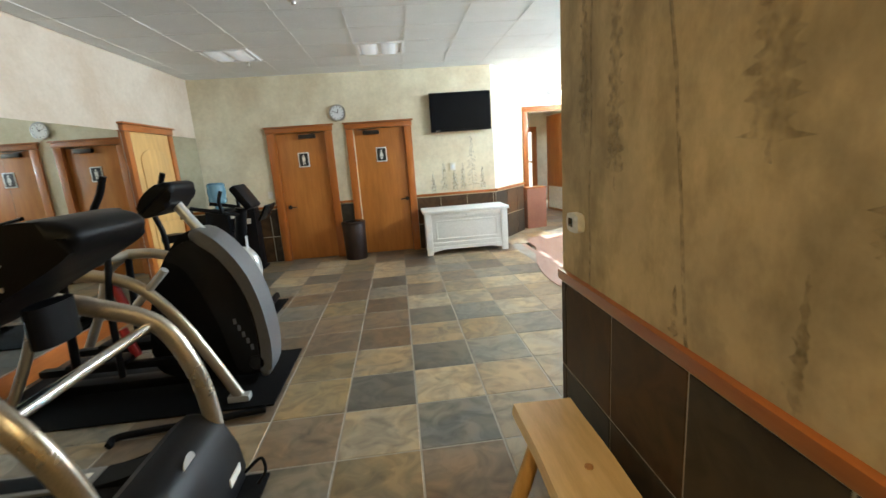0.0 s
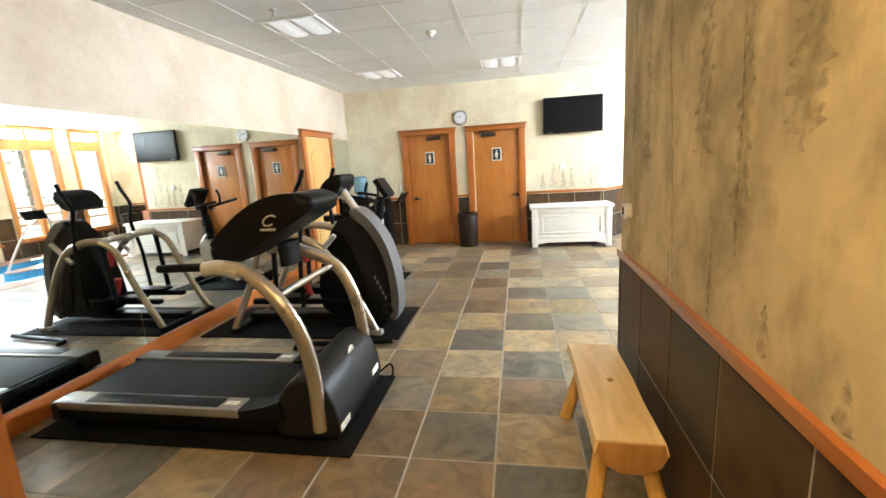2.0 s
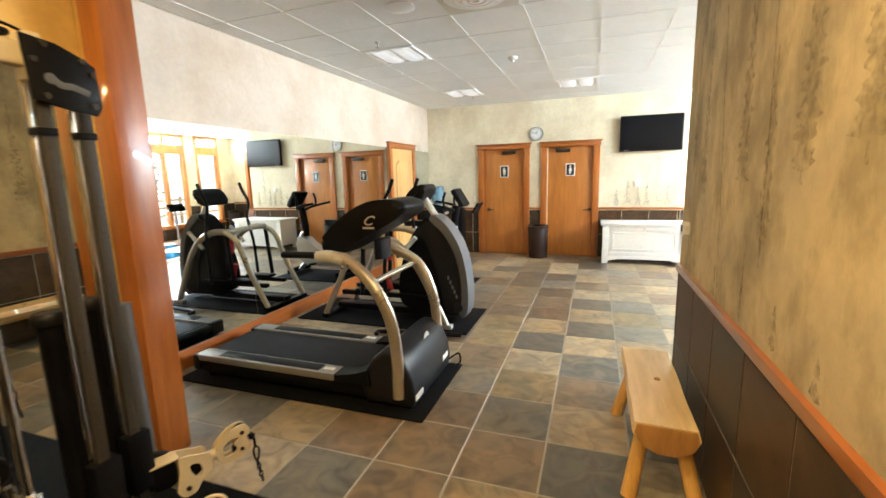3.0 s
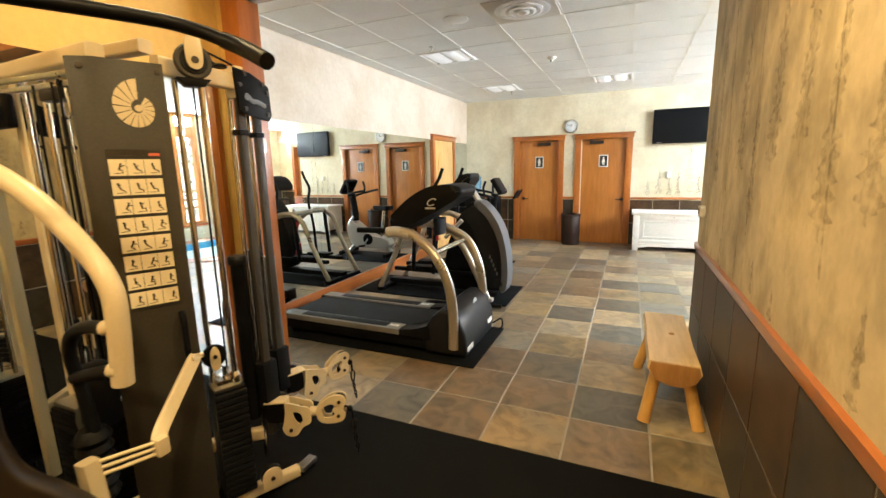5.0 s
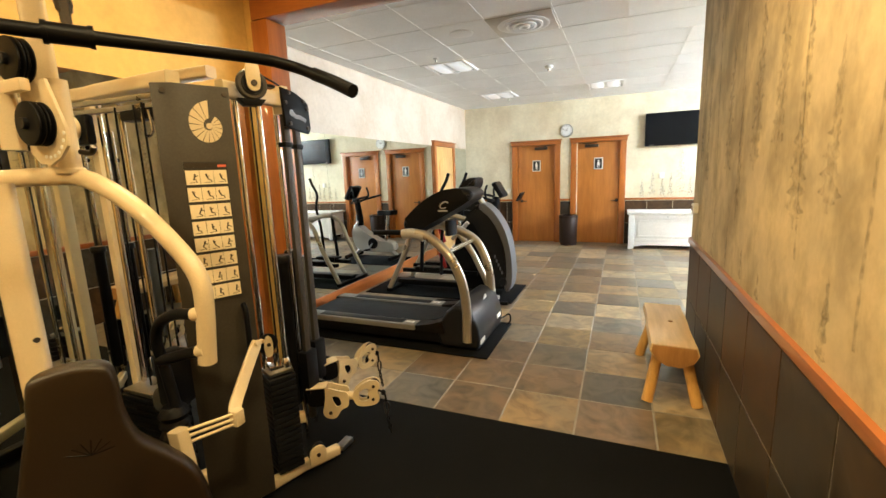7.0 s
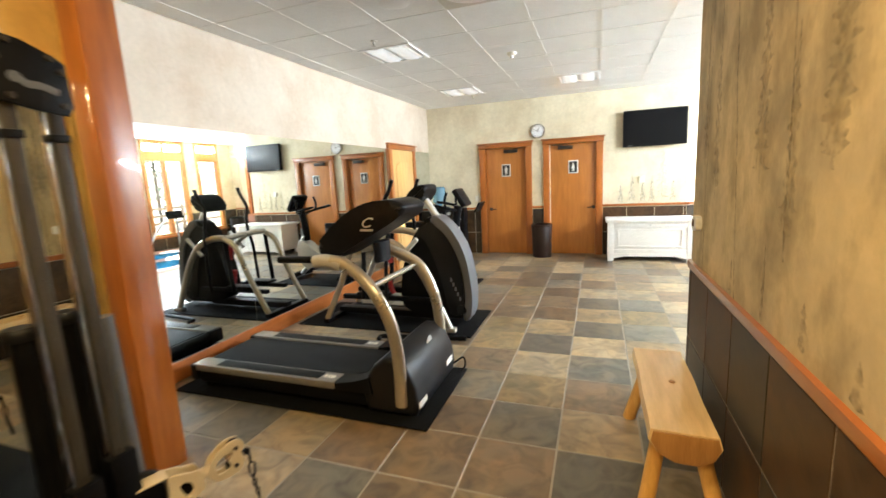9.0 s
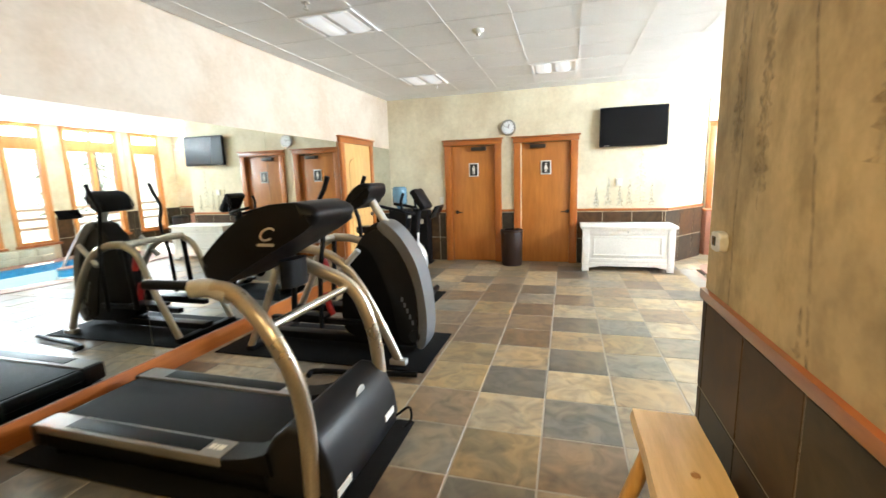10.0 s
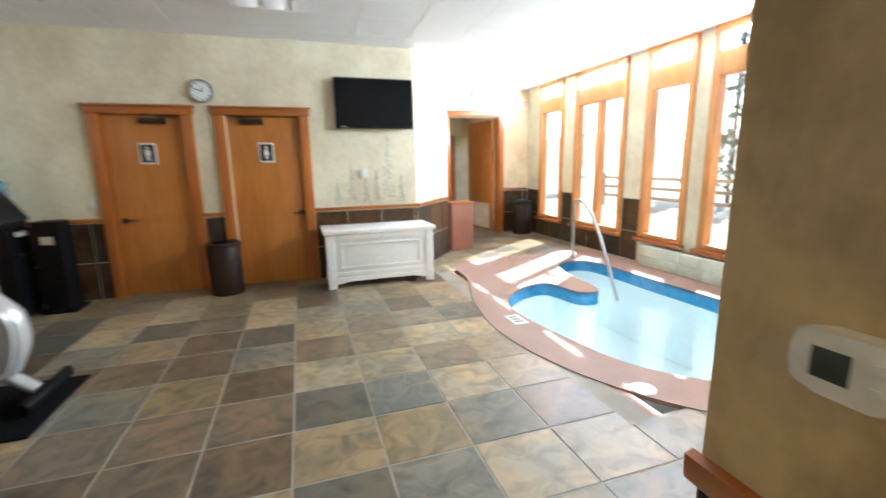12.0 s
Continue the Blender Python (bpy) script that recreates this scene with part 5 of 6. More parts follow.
# spiral shell emblem of separate wedges
em = part("shell_emblem", W(disc((0.032, -0.0135, 1.765), "y", 0.012, 0.004, 14)), CREAM_STEEL, sh, "cream spiral shell emblem")
for k in range(15):
    a0, a1 = radians(88 + 22 * k), radians(88 + 22 * k + 19)
    ro, ro2, ri = 0.100 * 0.95 ** k, 0.100 * 0.95 ** (k + 1), 0.030 * 0.93 ** k
    q = [(ri * math.cos(a0), ri * math.sin(a0)), (ro * math.cos(a0), ro * math.sin(a0)), (ro2 * 1.03 * math.cos((a0 + a1) / 2), ro2 * 1.03 * math.sin((a0 + a1) / 2)), (ro2 * math.cos(a1), ro2 * math.sin(a1)), (ri * math.cos(a1), ri * math.sin(a1))]
    part("wedge", W(prism([(0.032 + u * 0.9, 1.765 + v) for u, v in q], "y", -0.0160, -0.0122)), CREAM_STEEL, em)

# weight stack with guide rods beside the shroud
for k in range(17):
    part("weight_plate", W(box((0.155, 0.0, 0.085 + 0.030 * k), (0.285, 0.13, 0.111 + 0.030 * k), 0.006)), CHARCOAL, wm)
part("stack_cap", W(box((0.16, 0.01, 0.600), (0.28, 0.12, 0.618), 0.004)), STEEL, wm)
part("head_block", W(box((0.175, 0.025, 0.619), (0.265, 0.105, 0.645), 0.006)), CHROME, wm)
part("selector_rod", W(rod((0.22, 0.065, 0.60), (0.22, 0.065, 0.70), 0.014)), CHROME, wm)
part("guide_rod", W(rod((0.255, 0.04, 0.06), (0.255, 0.04, 1.90), 0.0125)), CHROME, wm, "bright chrome guide rod")
part("guide_rod", W(rod((0.175, 0.10, 0.06), (0.175, 0.10, 1.90), 0.0125)), CHROME, wm, "bright chrome guide rod")
part("rod_collar", W(lathe([(0.022, 0.62), (0.024, 0.64), (0.018, 0.665), (0.014, 0.67)], 16, pose(0.255, 0.04, 0))), CHROME, wm)
fp = part("floating_pulley", W(prism(smooth_loop([(0.170, 0.70), (0.166, 0.77), (0.185, 0.80), (0.204, 0.77), (0.200, 0.70)], 4), "y", 0.045, 0.052, 0.002)), CREAM_STEEL, wm, "cream floating pulley plate")
part("wheel", W(disc((0.185, 0.065, 0.755), "y", 0.05, 0.02, 24)), BLACK, fp)
part("axle", W(disc((0.185, 0.043, 0.755), "y", 0.009, 0.008, 10)), IRON, fp)
part("cable", W(rod((0.23, 0.065, 0.70), (0.23, 0.065, 1.93), 0.004, 8)), BLACK, wm)

# top frame
frame_bar("top_beam", [(-2.13, -0.775, 1.955), (-2.035, -0.765, 1.958), (-1.93, -0.765, 1.962), (-1.43, -0.80, 1.955)], 0.030, 0.030, "cream top frame tube")
frame_bar("cross_beam", [(-1.86, -0.66, 2.005), (-1.40, -0.64, 2.005)], 0.028, 0.025)
frame_bar("end_beam", [(-1.365, -0.64, 1.935), (-1.352, -0.27, 1.93)], 0.026, 0.036, "cream frame beam to the column")
part("end_clamp", box((-1.385, -0.315, 1.86), (-1.315, -0.272, 1.995), 0.006), CREAM_STEEL, wm)
pl = part("top_pulley", W(disc((0.232, 0.025, 1.955), "y", 0.066, 0.026, 32)), DARK_STEEL, wm, "dark cable pulley")
part("groove", W(disc((0.232, 0.012, 1.955), "y", 0.048, 0.010, 28)), CHARCOAL, pl)
part("pulley_guard", W(prism(smooth_loop([(0.207, 2.035), (0.257, 2.035), (0.260, 1.95), (0.245, 1.925), (0.219, 1.925), (0.204, 1.95)], 3), "y", -0.008, 0.002, 0.002)), CREAM_STEEL, pl)
part("axle", W(disc((0.232, -0.011, 1.955), "y", 0.013, 0.010, 14)), IRON, pl)
part("beam_gusset", W(prism([(0.17, 1.895), (0.29, 1.895), (0.265, 1.865), (0.20, 1.865)], "y", 0.02, 0.08, 0.004)), BLACK, wm)
part("cable", tube([(-1.30, -0.50, 2.02), (-1.33, -0.34, 2.0), (-1.34, -0.28, 1.985)], 0.0045, None, 8), BLACK, wm)
for y in (-0.42, -0.36):
    part("cable_pulley", disc((-1.36, y, 1.985), "z", 0.034, 0.012, 20), BLACK, wm)
# bolted end plate over the two columns
plate = [(-0.325, 1.985), (-0.24, 1.975), (-0.165, 1.945), (-0.135, 1.925), (-0.128, 1.80), (-0.145, 1.772), (-0.215, 1.780), (-0.315, 1.800)]
br = part("end_bracket", prism(plate, "x", -1.325, -1.310, 0.003), BLACK, wm, "black bracket plate with bolts")
for y, z in ((-0.305, 1.915), (-0.275, 1.965), (-0.175, 1.935), (-0.150, 1.90), (-0.155, 1.80), (-0.285, 1.815)):
    part("bolt", disc((-1.307, y, z), "x", 0.010, 0.010, 10), IRON, br)
part("emblem", tube([(-1.3085, -0.262, 1.868), (-1.3085, -0.24, 1.852), (-1.3085, -0.21, 1.852), (-1.3085, -0.165, 1.838)], 0.011, 0.002, 8, True, (1, 0, 0)), GREY_SHROUD, br, "silver emblem strip")
part("emblem_disc", disc((-1.3085, -0.268, 1.868), "x", 0.016, 0.003, 16), GREY_SHROUD, br)


def slotted_column(x, y, z0):
    """A dark adjusting column: two cheeks, a row of holes, and a sleeve for its carriage."""
    col = part("column", box((x - 0.012, y - 0.020, z0), (x + 0.012, y + 0.020, 1.90), 0.004), DARK_STEEL, wm, "dark slotted column")
    # no holes are cut: dark discs give the shade inside them
    for k in range(13):
        part("adjust_hole", disc((x + 0.0125, y, 0.62 + 0.095 * k), "x", 0.0055, 0.003, 10), IRON, col)
    part("guide_rod", rod((x - 0.045, y - 0.012, 0.06), (x - 0.045, y - 0.012, 1.90), 0.011), CHROME, wm)
    part("stop", box((x - 0.03, y - 0.03, 1.70), (x + 0.02, y + 0.025, 1.725), 0.005), BLACK, col)
    sl = part("weight_sleeve", tube([(x - 0.07, y - 0.045, 0.30), (x - 0.07, y - 0.045, 1.105)], 0.033, 0.033, 18, False, (0, 1, 0)), BLACK, wm, "black counterweight sleeve")
    part("sleeve_cap", lathe([(0.042, 1.105), (0.045, 1.112), (0.045, 1.135), (0.038, 1.145)], 20, pose(x - 0.07, y - 0.045, 0)), CHARCOAL, sl)
    part("carriage", box((x - 0.03, y - 0.045, 0.36), (x + 0.03, y + 0.045, 0.60), 0.008), BLACK, col)


slotted_column(-1.345, -0.285, 0.20)
slotted_column(-1.405, -0.135, 0.20)
part("foam_roll", tube([(-1.50, -0.035, 0.42), (-1.515, -0.04, 1.08)], 0.034, None, 16, False, (0, 1, 0)), GREY_SHROUD, wm, "grey padded roll")


def holed_plate(outer, inner, y0, y1, m):
    """A flat plate with an opening, upright in the x-z plane."""
    bm = ring_sheet(outer, inner, 0.0)
    ext = bmesh.ops.extrude_face_region(bm, geom=bm.faces[:])
    bmesh.ops.translate(bm, verts=[g for g in ext["geom"] if isinstance(g, bmesh.types.BMVert)], vec=(0, 0, y1 - y0))
    bmesh.ops.transform(bm, matrix=m @ pose(0, y1, 0, 90, 0, 0), verts=bm.verts)
    return bm


def swivel(x, y, z, heading):
    """A swivelling pulley arm that leaves its column along the heading."""
    m = pose(x, y, z, 0, 0, heading)

    def L(bm):
        bmesh.ops.transform(bm, matrix=m, verts=bm.verts)
        return bm

    base = part("swivel_pulley", L(prism(smooth_loop([(0.03, 0.045), (0.10, 0.048), (0.112, 0.03), (0.112, -0.04), (0.10, -0.055), (0.03, -0.05)], 3), "y", -0.030, 0.030, 0.006)), BLACK, wm, "black swivel block")
    part("side_wheel", L(disc((0.055, 0.045, -0.005), "y", 0.085, 0.026, 32)), CHARCOAL, base)
    part("side_wheel_hub", L(disc((0.055, 0.060, -0.005), "y", 0.05, 0.008, 24)), STEEL, base)
    part("top_strap", L(box((0.02, -0.038, 0.050), (0.128, 0.038, 0.058), 0.003)), CREAM_STEEL, base)
    part("top_strap", L(box((0.120, -0.038, -0.06), (0.128, 0.038, 0.049), 0.003)), CREAM_STEEL, base)
    part("peg", L(lathe([(0.012, 0.058), (0.012, 0.080), (0.009, 0.084)], 12, pose(0.04, 0, 0))), CREAM_STEEL, base)
    arm = smooth_loop([(0.128, 0.050), (0.20, 0.030), (0.242, 0.012), (0.245, -0.060), (0.205, -0.085), (0.172, -0.128), (0.128, -0.128), (0.104, -0.095), (0.112, -0.05), (0.122, 0.0)], 4)
    slot = smooth_loop([(0.160, 0.000), (0.195, -0.008), (0.205, -0.050), (0.185, -0.066), (0.165, -0.035)], 3)
    for y0 in (-0.040, 0.030):
        part("arm_plate", holed_plate(arm, slot, y0, y0 + 0.010, m), CREAM_STEEL, base, "cream arm plate")
    part("axle", L(disc((0.145, -0.043, -0.095), "y", 0.010, 0.010, 12)), BIN_BROWN, base)
    part("inner_wheel", L(disc((0.18, 0.0, -0.03), "y", 0.045, 0.024, 24)), BLACK, base)
    part("barrel", L(tube([(0.238, 0, -0.022), (0.290, 0, -0.022)], 0.024, None, 18, False, (0, 0, 1))), CREAM_STEEL, base)
    head = smooth_loop([(0.275, 0.005), (0.315, 0.045), (0.365, 0.068), (0.408, 0.062), (0.424, 0.030), (0.408, -0.004), (0.418, -0.040), (0.402, -0.074), (0.350, -0.085), (0.298, -0.078), (0.274, -0.045)], 4)
    gap = smooth_loop([(0.305, 0.004), (0.345, 0.022), (0.372, 0.008), (0.352, -0.012), (0.362, -0.035), (0.345, -0.052), (0.310, -0.050), (0.300, -0.022)], 4)
    for y0 in (-0.024, 0.014):
        part("pulley_cheek", holed_plate(head, gap, y0, y0 + 0.010, m), CREAM_STEEL, base)
    for dx, dz in ((0.388, 0.032), (0.382, -0.046)):
        part("wheel", L(disc((dx, 0.0, dz), "y", 0.034, 0.024, 22)), BLACK, base)
        part("axle", L(disc((dx, -0.027, dz), "y", 0.009, 0.008, 12)), BIN_BROWN, base)
    part("cable", L(tube([(0.40, 0, -0.005), (0.425, 0, -0.012), (0.448, 0, -0.035), (0.452, 0, -0.08)], 0.006, None, 8)), BLACK, base)
    part("stop_ball", L(lathe([(0.006, -0.016), (0.014, -0.008), (0.015, 0.0), (0.014, 0.008), (0.006, 0.016)], 14, pose(0.440, 0, -0.022))), BLACK, base)
    ch = part("snap_hook", L(tube([(0.452, 0.0, -0.08), (0.442, 0, -0.10), (0.448, 0, -0.15), (0.462, 0, -0.15), (0.468, 0, -0.10), (0.452, 0, -0.08)], 0.005, None, 8)), IRON, base, "dark steel snap hook")
    for k in range(5):
        c = Vector((0.455 + 0.004 * k, 0, -0.165 - 0.024 * k))
        ring = [c + Vector((0.008 * math.cos(a) * (k % 2), 0.008 * math.cos(a) * (1 - k % 2), 0.017 * math.sin(a))) for a in [6.283 * j / 9 for j in range(10)]]
        part("chain_link", L(tube(ring, 0.0035, None, 6, False, (0.3, 0.4, 0.8))), BLACK, ch)


swivel(-1.37, -0.315, 0.335, 29)
swivel(-1.415, -0.125, 0.375, 69)
cs = part("floor_pulley", W(prism([(0.300, 0.07), (0.300, 0.13)] + [(0.345 + 0.045 * math.cos(a), 0.13 + 0.045 * math.sin(a)) for a in [math.pi - math.pi * k / 10 for k in range(1, 10)]] + [(0.390, 0.13), (0.390, 0.07)], "y", -0.035, -0.025, 0.002)), CREAM_STEEL, wm, "cream floor pulley housing")
part("wheel", W(disc((0.345, -0.012, 0.135), "y", 0.048, 0.024, 26)), BLACK, cs)
part("axle", W(disc((0.345, -0.038, 0.125), "y", 0.010, 0.010, 12)), BIN_BROWN, cs)
frame_bar("base_foot", [(-1.37, -0.78, 0.045), (-1.305, -0.60, 0.045), (-1.265, -0.48, 0.045), (-1.225, -0.41, 0.045), (-1.175, -0.305, 0.045)], 0.026, 0.026, "cream base foot")
part("foot_plate", box((-1.195, -0.30, 0.03), (-1.145, -0.20, 0.058), 0.004, None), STEEL, wm)
frame_bar("base_beam", [(-1.39, -0.30, 0.20), (-1.50, -0.40, 0.20), (-1.62, -0.60, 0.20)], 0.024, 0.030)
frame_bar("base_beam", [(-2.10, -0.90, 0.04), (-1.40, -0.86, 0.04)], 0.035, 0.035, "", BLACK)
frame_bar("base_beam", [(-1.46, -1.62, 0.04), (-1.42, -0.40, 0.04)], 0.035, 0.035, "", BLACK)
frame_bar("base_beam", [(-1.70, -1.35, 0.20), (-1.45, -0.85, 0.22)], 0.025, 0.030)

# rear frame in front of the mirror
for x, y in ((-2.02, -0.77), (-1.62, -0.66)):
    part("rear_upright", box((x - 0.025, y - 0.025, 0.0), (x + 0.025, y + 0.025, 1.93), 0.010), CREAM_STEEL, wm, "cream square upright")
for x, y in ((-1.93, -0.80), (-1.78, -0.80), (-1.55, -0.80)):
    part("guide_rod", rod((x, y, 0.05), (x, y, 1.90), 0.011), CHROME, wm)
for dz in (0.0, 0.035):
    frame_bar("guide_rail", [(-2.12, -0.84, 1.865 + dz), (-1.46, -0.83, 1.855 + dz)], 0.010, 0.010, "steel guide rail", STEEL)
part("gusset", box((-1.70, -0.86, 1.80), (-1.48, -0.80, 1.845), 0.012), BLACK, wm)
part("gusset", box((-2.08, -0.88, 1.72), (-1.90, -0.84, 1.85), 0.015), BLACK, wm)
for k in range(15):
    part("weight_plate", box((-1.96, -0.90, 0.09 + 0.031 * k), (-1.70, -0.74, 0.117 + 0.031 * k), 0.004), BLACK, wm)
part("stack_cap", box((-1.95, -0.89, 0.556), (-1.71, -0.75, 0.575), 0.004), STEEL, wm)
for x, y in ((-1.85, -0.82), (-1.72, -0.86), (-1.60, -0.86), (-1.52, -0.88)):
    part("cable", rod((x, y, 0.45), (x, y, 1.86), 0.0042, 8), BLACK, wm)
ip = part("inner_pulley", disc((-1.97, -0.90, 1.79), "y", 0.055, 0.026, 24), CREAM_STEEL, wm, "cream low pulley")
part("axle", disc((-1.97, -0.917, 1.79), "y", 0.010, 0.008, 12), IRON, ip)
part("cable_handle", tube([(-1.52, -0.87, 1.86), (-1.535, -0.87, 1.82), (-1.535, -0.87, 1.74), (-1.505, -0.87, 1.735), (-1.49, -0.87, 1.76), (-1.50, -0.87, 1.83)], 0.006, None, 10), CHROME, wm, "chrome snap hook")

# press arm, its grips and linkage
part("press_arm", tube([(-2.08, -1.34, 1.570), (-1.84, -1.25, 1.575), (-1.64, -1.17, 1.580), (-1.50, -1.125, 1.565), (-1.35, -1.075, 1.465), (-1.20, -1.04, 1.305), (-1.135, -1.03, 1.205), (-1.125, -1.03, 1.10), (-1.15, -1.03, 0.885)], 0.032, 0.032, 18), CREAM_STEEL, wm, "curved cream press arm")
st = part("arm_socket", tube([(-1.545, -1.145, 1.60), (-1.545, -1.145, 1.90)], 0.034, 0.034, 18, False, (0, 1, 0)), CREAM_STEEL, wm, "cream upright socket")
part("socket_ring", lathe([(0.042, 1.588), (0.044, 1.598), (0.040, 1.606), (0.030, 1.606)], 22, pose(-1.545, -1.145, 0)), CREAM_STEEL, st)
part("release_pin", tube([(-1.50, -1.13, 1.66), (-1.46, -1.12, 1.655), (-1.44, -1.12, 1.675)], 0.010, None, 10), IRON, st)
part("press_grip", tube([(-1.155, -1.045, 1.073), (-1.26, -1.05, 1.065), (-1.36, -1.045, 1.02), (-1.405, -1.04, 0.94), (-1.395, -1.03, 0.82), (-1.365, -1.03, 0.66)], 0.021, None, 16), BLACK, wm, "black rubber grip")
part("press_grip", tube([(-1.165, -1.05, 0.934), (-1.28, -1.05, 0.90), (-1.40, -1.04, 0.86)], 0.021, None, 16), BLACK, wm, "black rubber grip")
for z in (1.073, 0.934):
    part("grip_collar", tube([(-1.135, -1.04, z + 0.004), (-1.168, -1.046, z)], 0.024, None, 16, False, (0, 0, 1)), CREAM_STEEL, wm)
part("spring_boot", lathe([(0.045, 0.40)] + [(0.046 + 0.012 * (k % 2), 0.40 + 0.0215 * k) for k in range(13)] + [(0.036, 0.67)], 20, pose(-1.385, -1.03, 0)), BLACK, wm, "black ribbed boot")
part("boot_post", rod((-1.385, -1.03, 0.0), (-1.385, -1.03, 0.41), 0.03), BLACK, wm)
part("cam_block", box((-1.52, -1.0, 0.62), (-1.42, -0.90, 0.86), 0.02), BLACK, wm)
part("cam_plate", prism(smooth_loop([(-1.58, 0.60), (-1.56, 0.68), (-1.50, 0.70), (-1.46, 0.64), (-1.50, 0.58)], 4), "y", -0.985, -0.972, 0.003), STEEL, wm)

# mast, lat pulleys and their plate
frame_bar("mast", [(-1.655, -1.115, 1.60), (-1.655, -1.115, 2.24)], 0.036, 0.036, "heavy cream mast tube")
frame_bar("lat_boom", [(-1.75, -1.08, 2.245), (-0.86, -1.45, 2.30)], 0.036, 0.036, "cream boom over the seat")
frame_bar("seat_column", [(-1.675, -1.30, 0.0), (-1.675, -1.30, 1.56)], 0.042, 0.042, "broad cream upright behind the seat")
part("column_bolt", disc((-1.628, -1.30, 1.02), "x", 0.010, 0.010, 12), IRON, wm)
frame_bar("pulley_post", [(-1.655, -1.24, 1.67), (-1.655, -1.24, 1.98)], 0.030, 0.030)
ph = part("pulley_housing", prism([(-1.62, 1.885), (-1.47, 1.885), (-1.400, 1.725), (-1.408, 1.672), (-1.455, 1.635), (-1.52, 1.615), (-1.575, 1.622), (-1.62, 1.66)], "y", -1.215, -1.203, 0.004), CREAM_STEEL, wm, "cream pulley side plate")
for k in range(7):
    a = radians(255 + 15 * k)
    part("adjust_hole", disc((-1.505 + 0.098 * math.cos(a), -1.2155, 1.738 + 0.098 * math.sin(a)), "y", 0.0065, 0.004, 10), SIGN_WHITE, ph)
for x, z in ((-1.51, 1.745), (-1.555, 1.945)):
    for dy in (0.0, 0.026):
        part("pulley", lathe([(0.055, -0.012), (0.068, -0.010), (0.070, -0.006), (0.058, 0.0), (0.070, 0.006), (0.068, 0.010), (0.055, 0.012)], 30, pose(x, -1.25 + dy, z, 90, 0, 0)), BLACK, ph)
    part("axle", disc((x, -1.268, z), "y", 0.018, 0.016, 14), CHARCOAL, ph)
part("housing_arm", box((-1.62, -1.265, 1.845), (-1.50, -1.235, 1.885), 0.008), CREAM_STEEL, ph)

# lat bar on its chain
part("lat_cable", rod((-0.90, -1.435, 2.0), (-0.90, -1.435, 2.28), 0.004, 8), BLACK, wm)
for k in range(3):
    ring = [(-0.90 + 0.014 * math.cos(a) * (k % 2), -1.435 + 0.014 * math.cos(a) * (1 - k % 2), 2.005 - 0.034 * k + 0.024 * math.sin(a)) for a in [6.283 * j / 10 for j in range(11)]]
    part("lat_chain", tube(ring, 0.005, None, 6, False, (0.3, 0.4, 0.8)), IRON, wm, "steel chain link")
d = Vector((-0.21, -0.365, 0)).normalized()
mid = Vector((-0.90, -1.435, 1.872))
lbar = part("lat_bar", tube([(-0.440, -1.03, 1.768), (-0.555, -1.01, 1.820), (-0.640, -1.035, 1.856), (-0.715, -1.115, 1.872), tuple(mid), tuple(mid + d * 0.40), tuple(mid + d * 0.50 + Vector((0, 0, -0.03))), tuple(mid + d * 0.60 + Vector((0, 0, -0.09)))], 0.0155, None, 16, True, (0, 0, 1)), BLACK, wm, "long black lat pull-down bar with bent ends")
part("bar_sleeve", tube([tuple(mid - d * 0.038), tuple(mid + d * 0.038)], 0.0225, None, 16, False, (0, 0, 1)), BLACK, lbar)
for e in (-0.04, 0.04):
    part("sleeve_ring", tube([tuple(mid + d * (e - 0.005)), tuple(mid + d * (e + 0.005))], 0.025, None, 16, False, (0, 0, 1)), BLACK, lbar)
part("bar_eye", tube([tuple(mid + Vector((0, 0, 0.02))), tuple(mid + Vector((0, 0, 0.075)))], 0.011, None, 12, False), IRON, lbar)
part("end_grip", tube([(-0.436, -1.031, 1.766), (-0.52, -1.012, 1.806), (-0.575, -1.013, 1.830)], 0.0185, None, 16, True, (0, 0, 1)), BLACK, lbar, "black rubber end grip")


# seat and back pad
def cushion(outline, depth, round_by, m):
    """A padded slab with softly rounded rims."""
    n = len(outline)
    area = sum(outline[i][0] * outline[(i + 1) % n][1] - outline[(i + 1) % n][0] * outline[i][1] for i in range(n))
    side = 1 if area > 0 else -1
    inner = []
    for i in range(n):
        t = Vector(outline[(i + 2) % n]) - Vector(outline[i - 2])
        t.normalize()
        inner.append(Vector((-t.y * side, t.x * side)))
    bm = bmesh.new()
    rings = []
    for k in range(13):
        a = math.pi * k / 12
        inset, y = round_by * (1 - math.sin(a) ** 0.6), -math.cos(a) * depth / 2
        rings.append([bm.verts.new((u + g.x * inset, y, v + g.y * inset)) for (u, v), g in zip(outline, inner)])
    for r0, r1 in zip(rings, rings[1:]):
        for i in range(n):
            bm.faces.new((r0[i], r0[(i + 1) % n], r1[(i + 1) % n], r1[i]))
    bm.faces.new(rings[0])
    bm.faces.new(rings[-1][::-1])
    bmesh.ops.transform(bm, matrix=m, verts=bm.verts)
    return bm


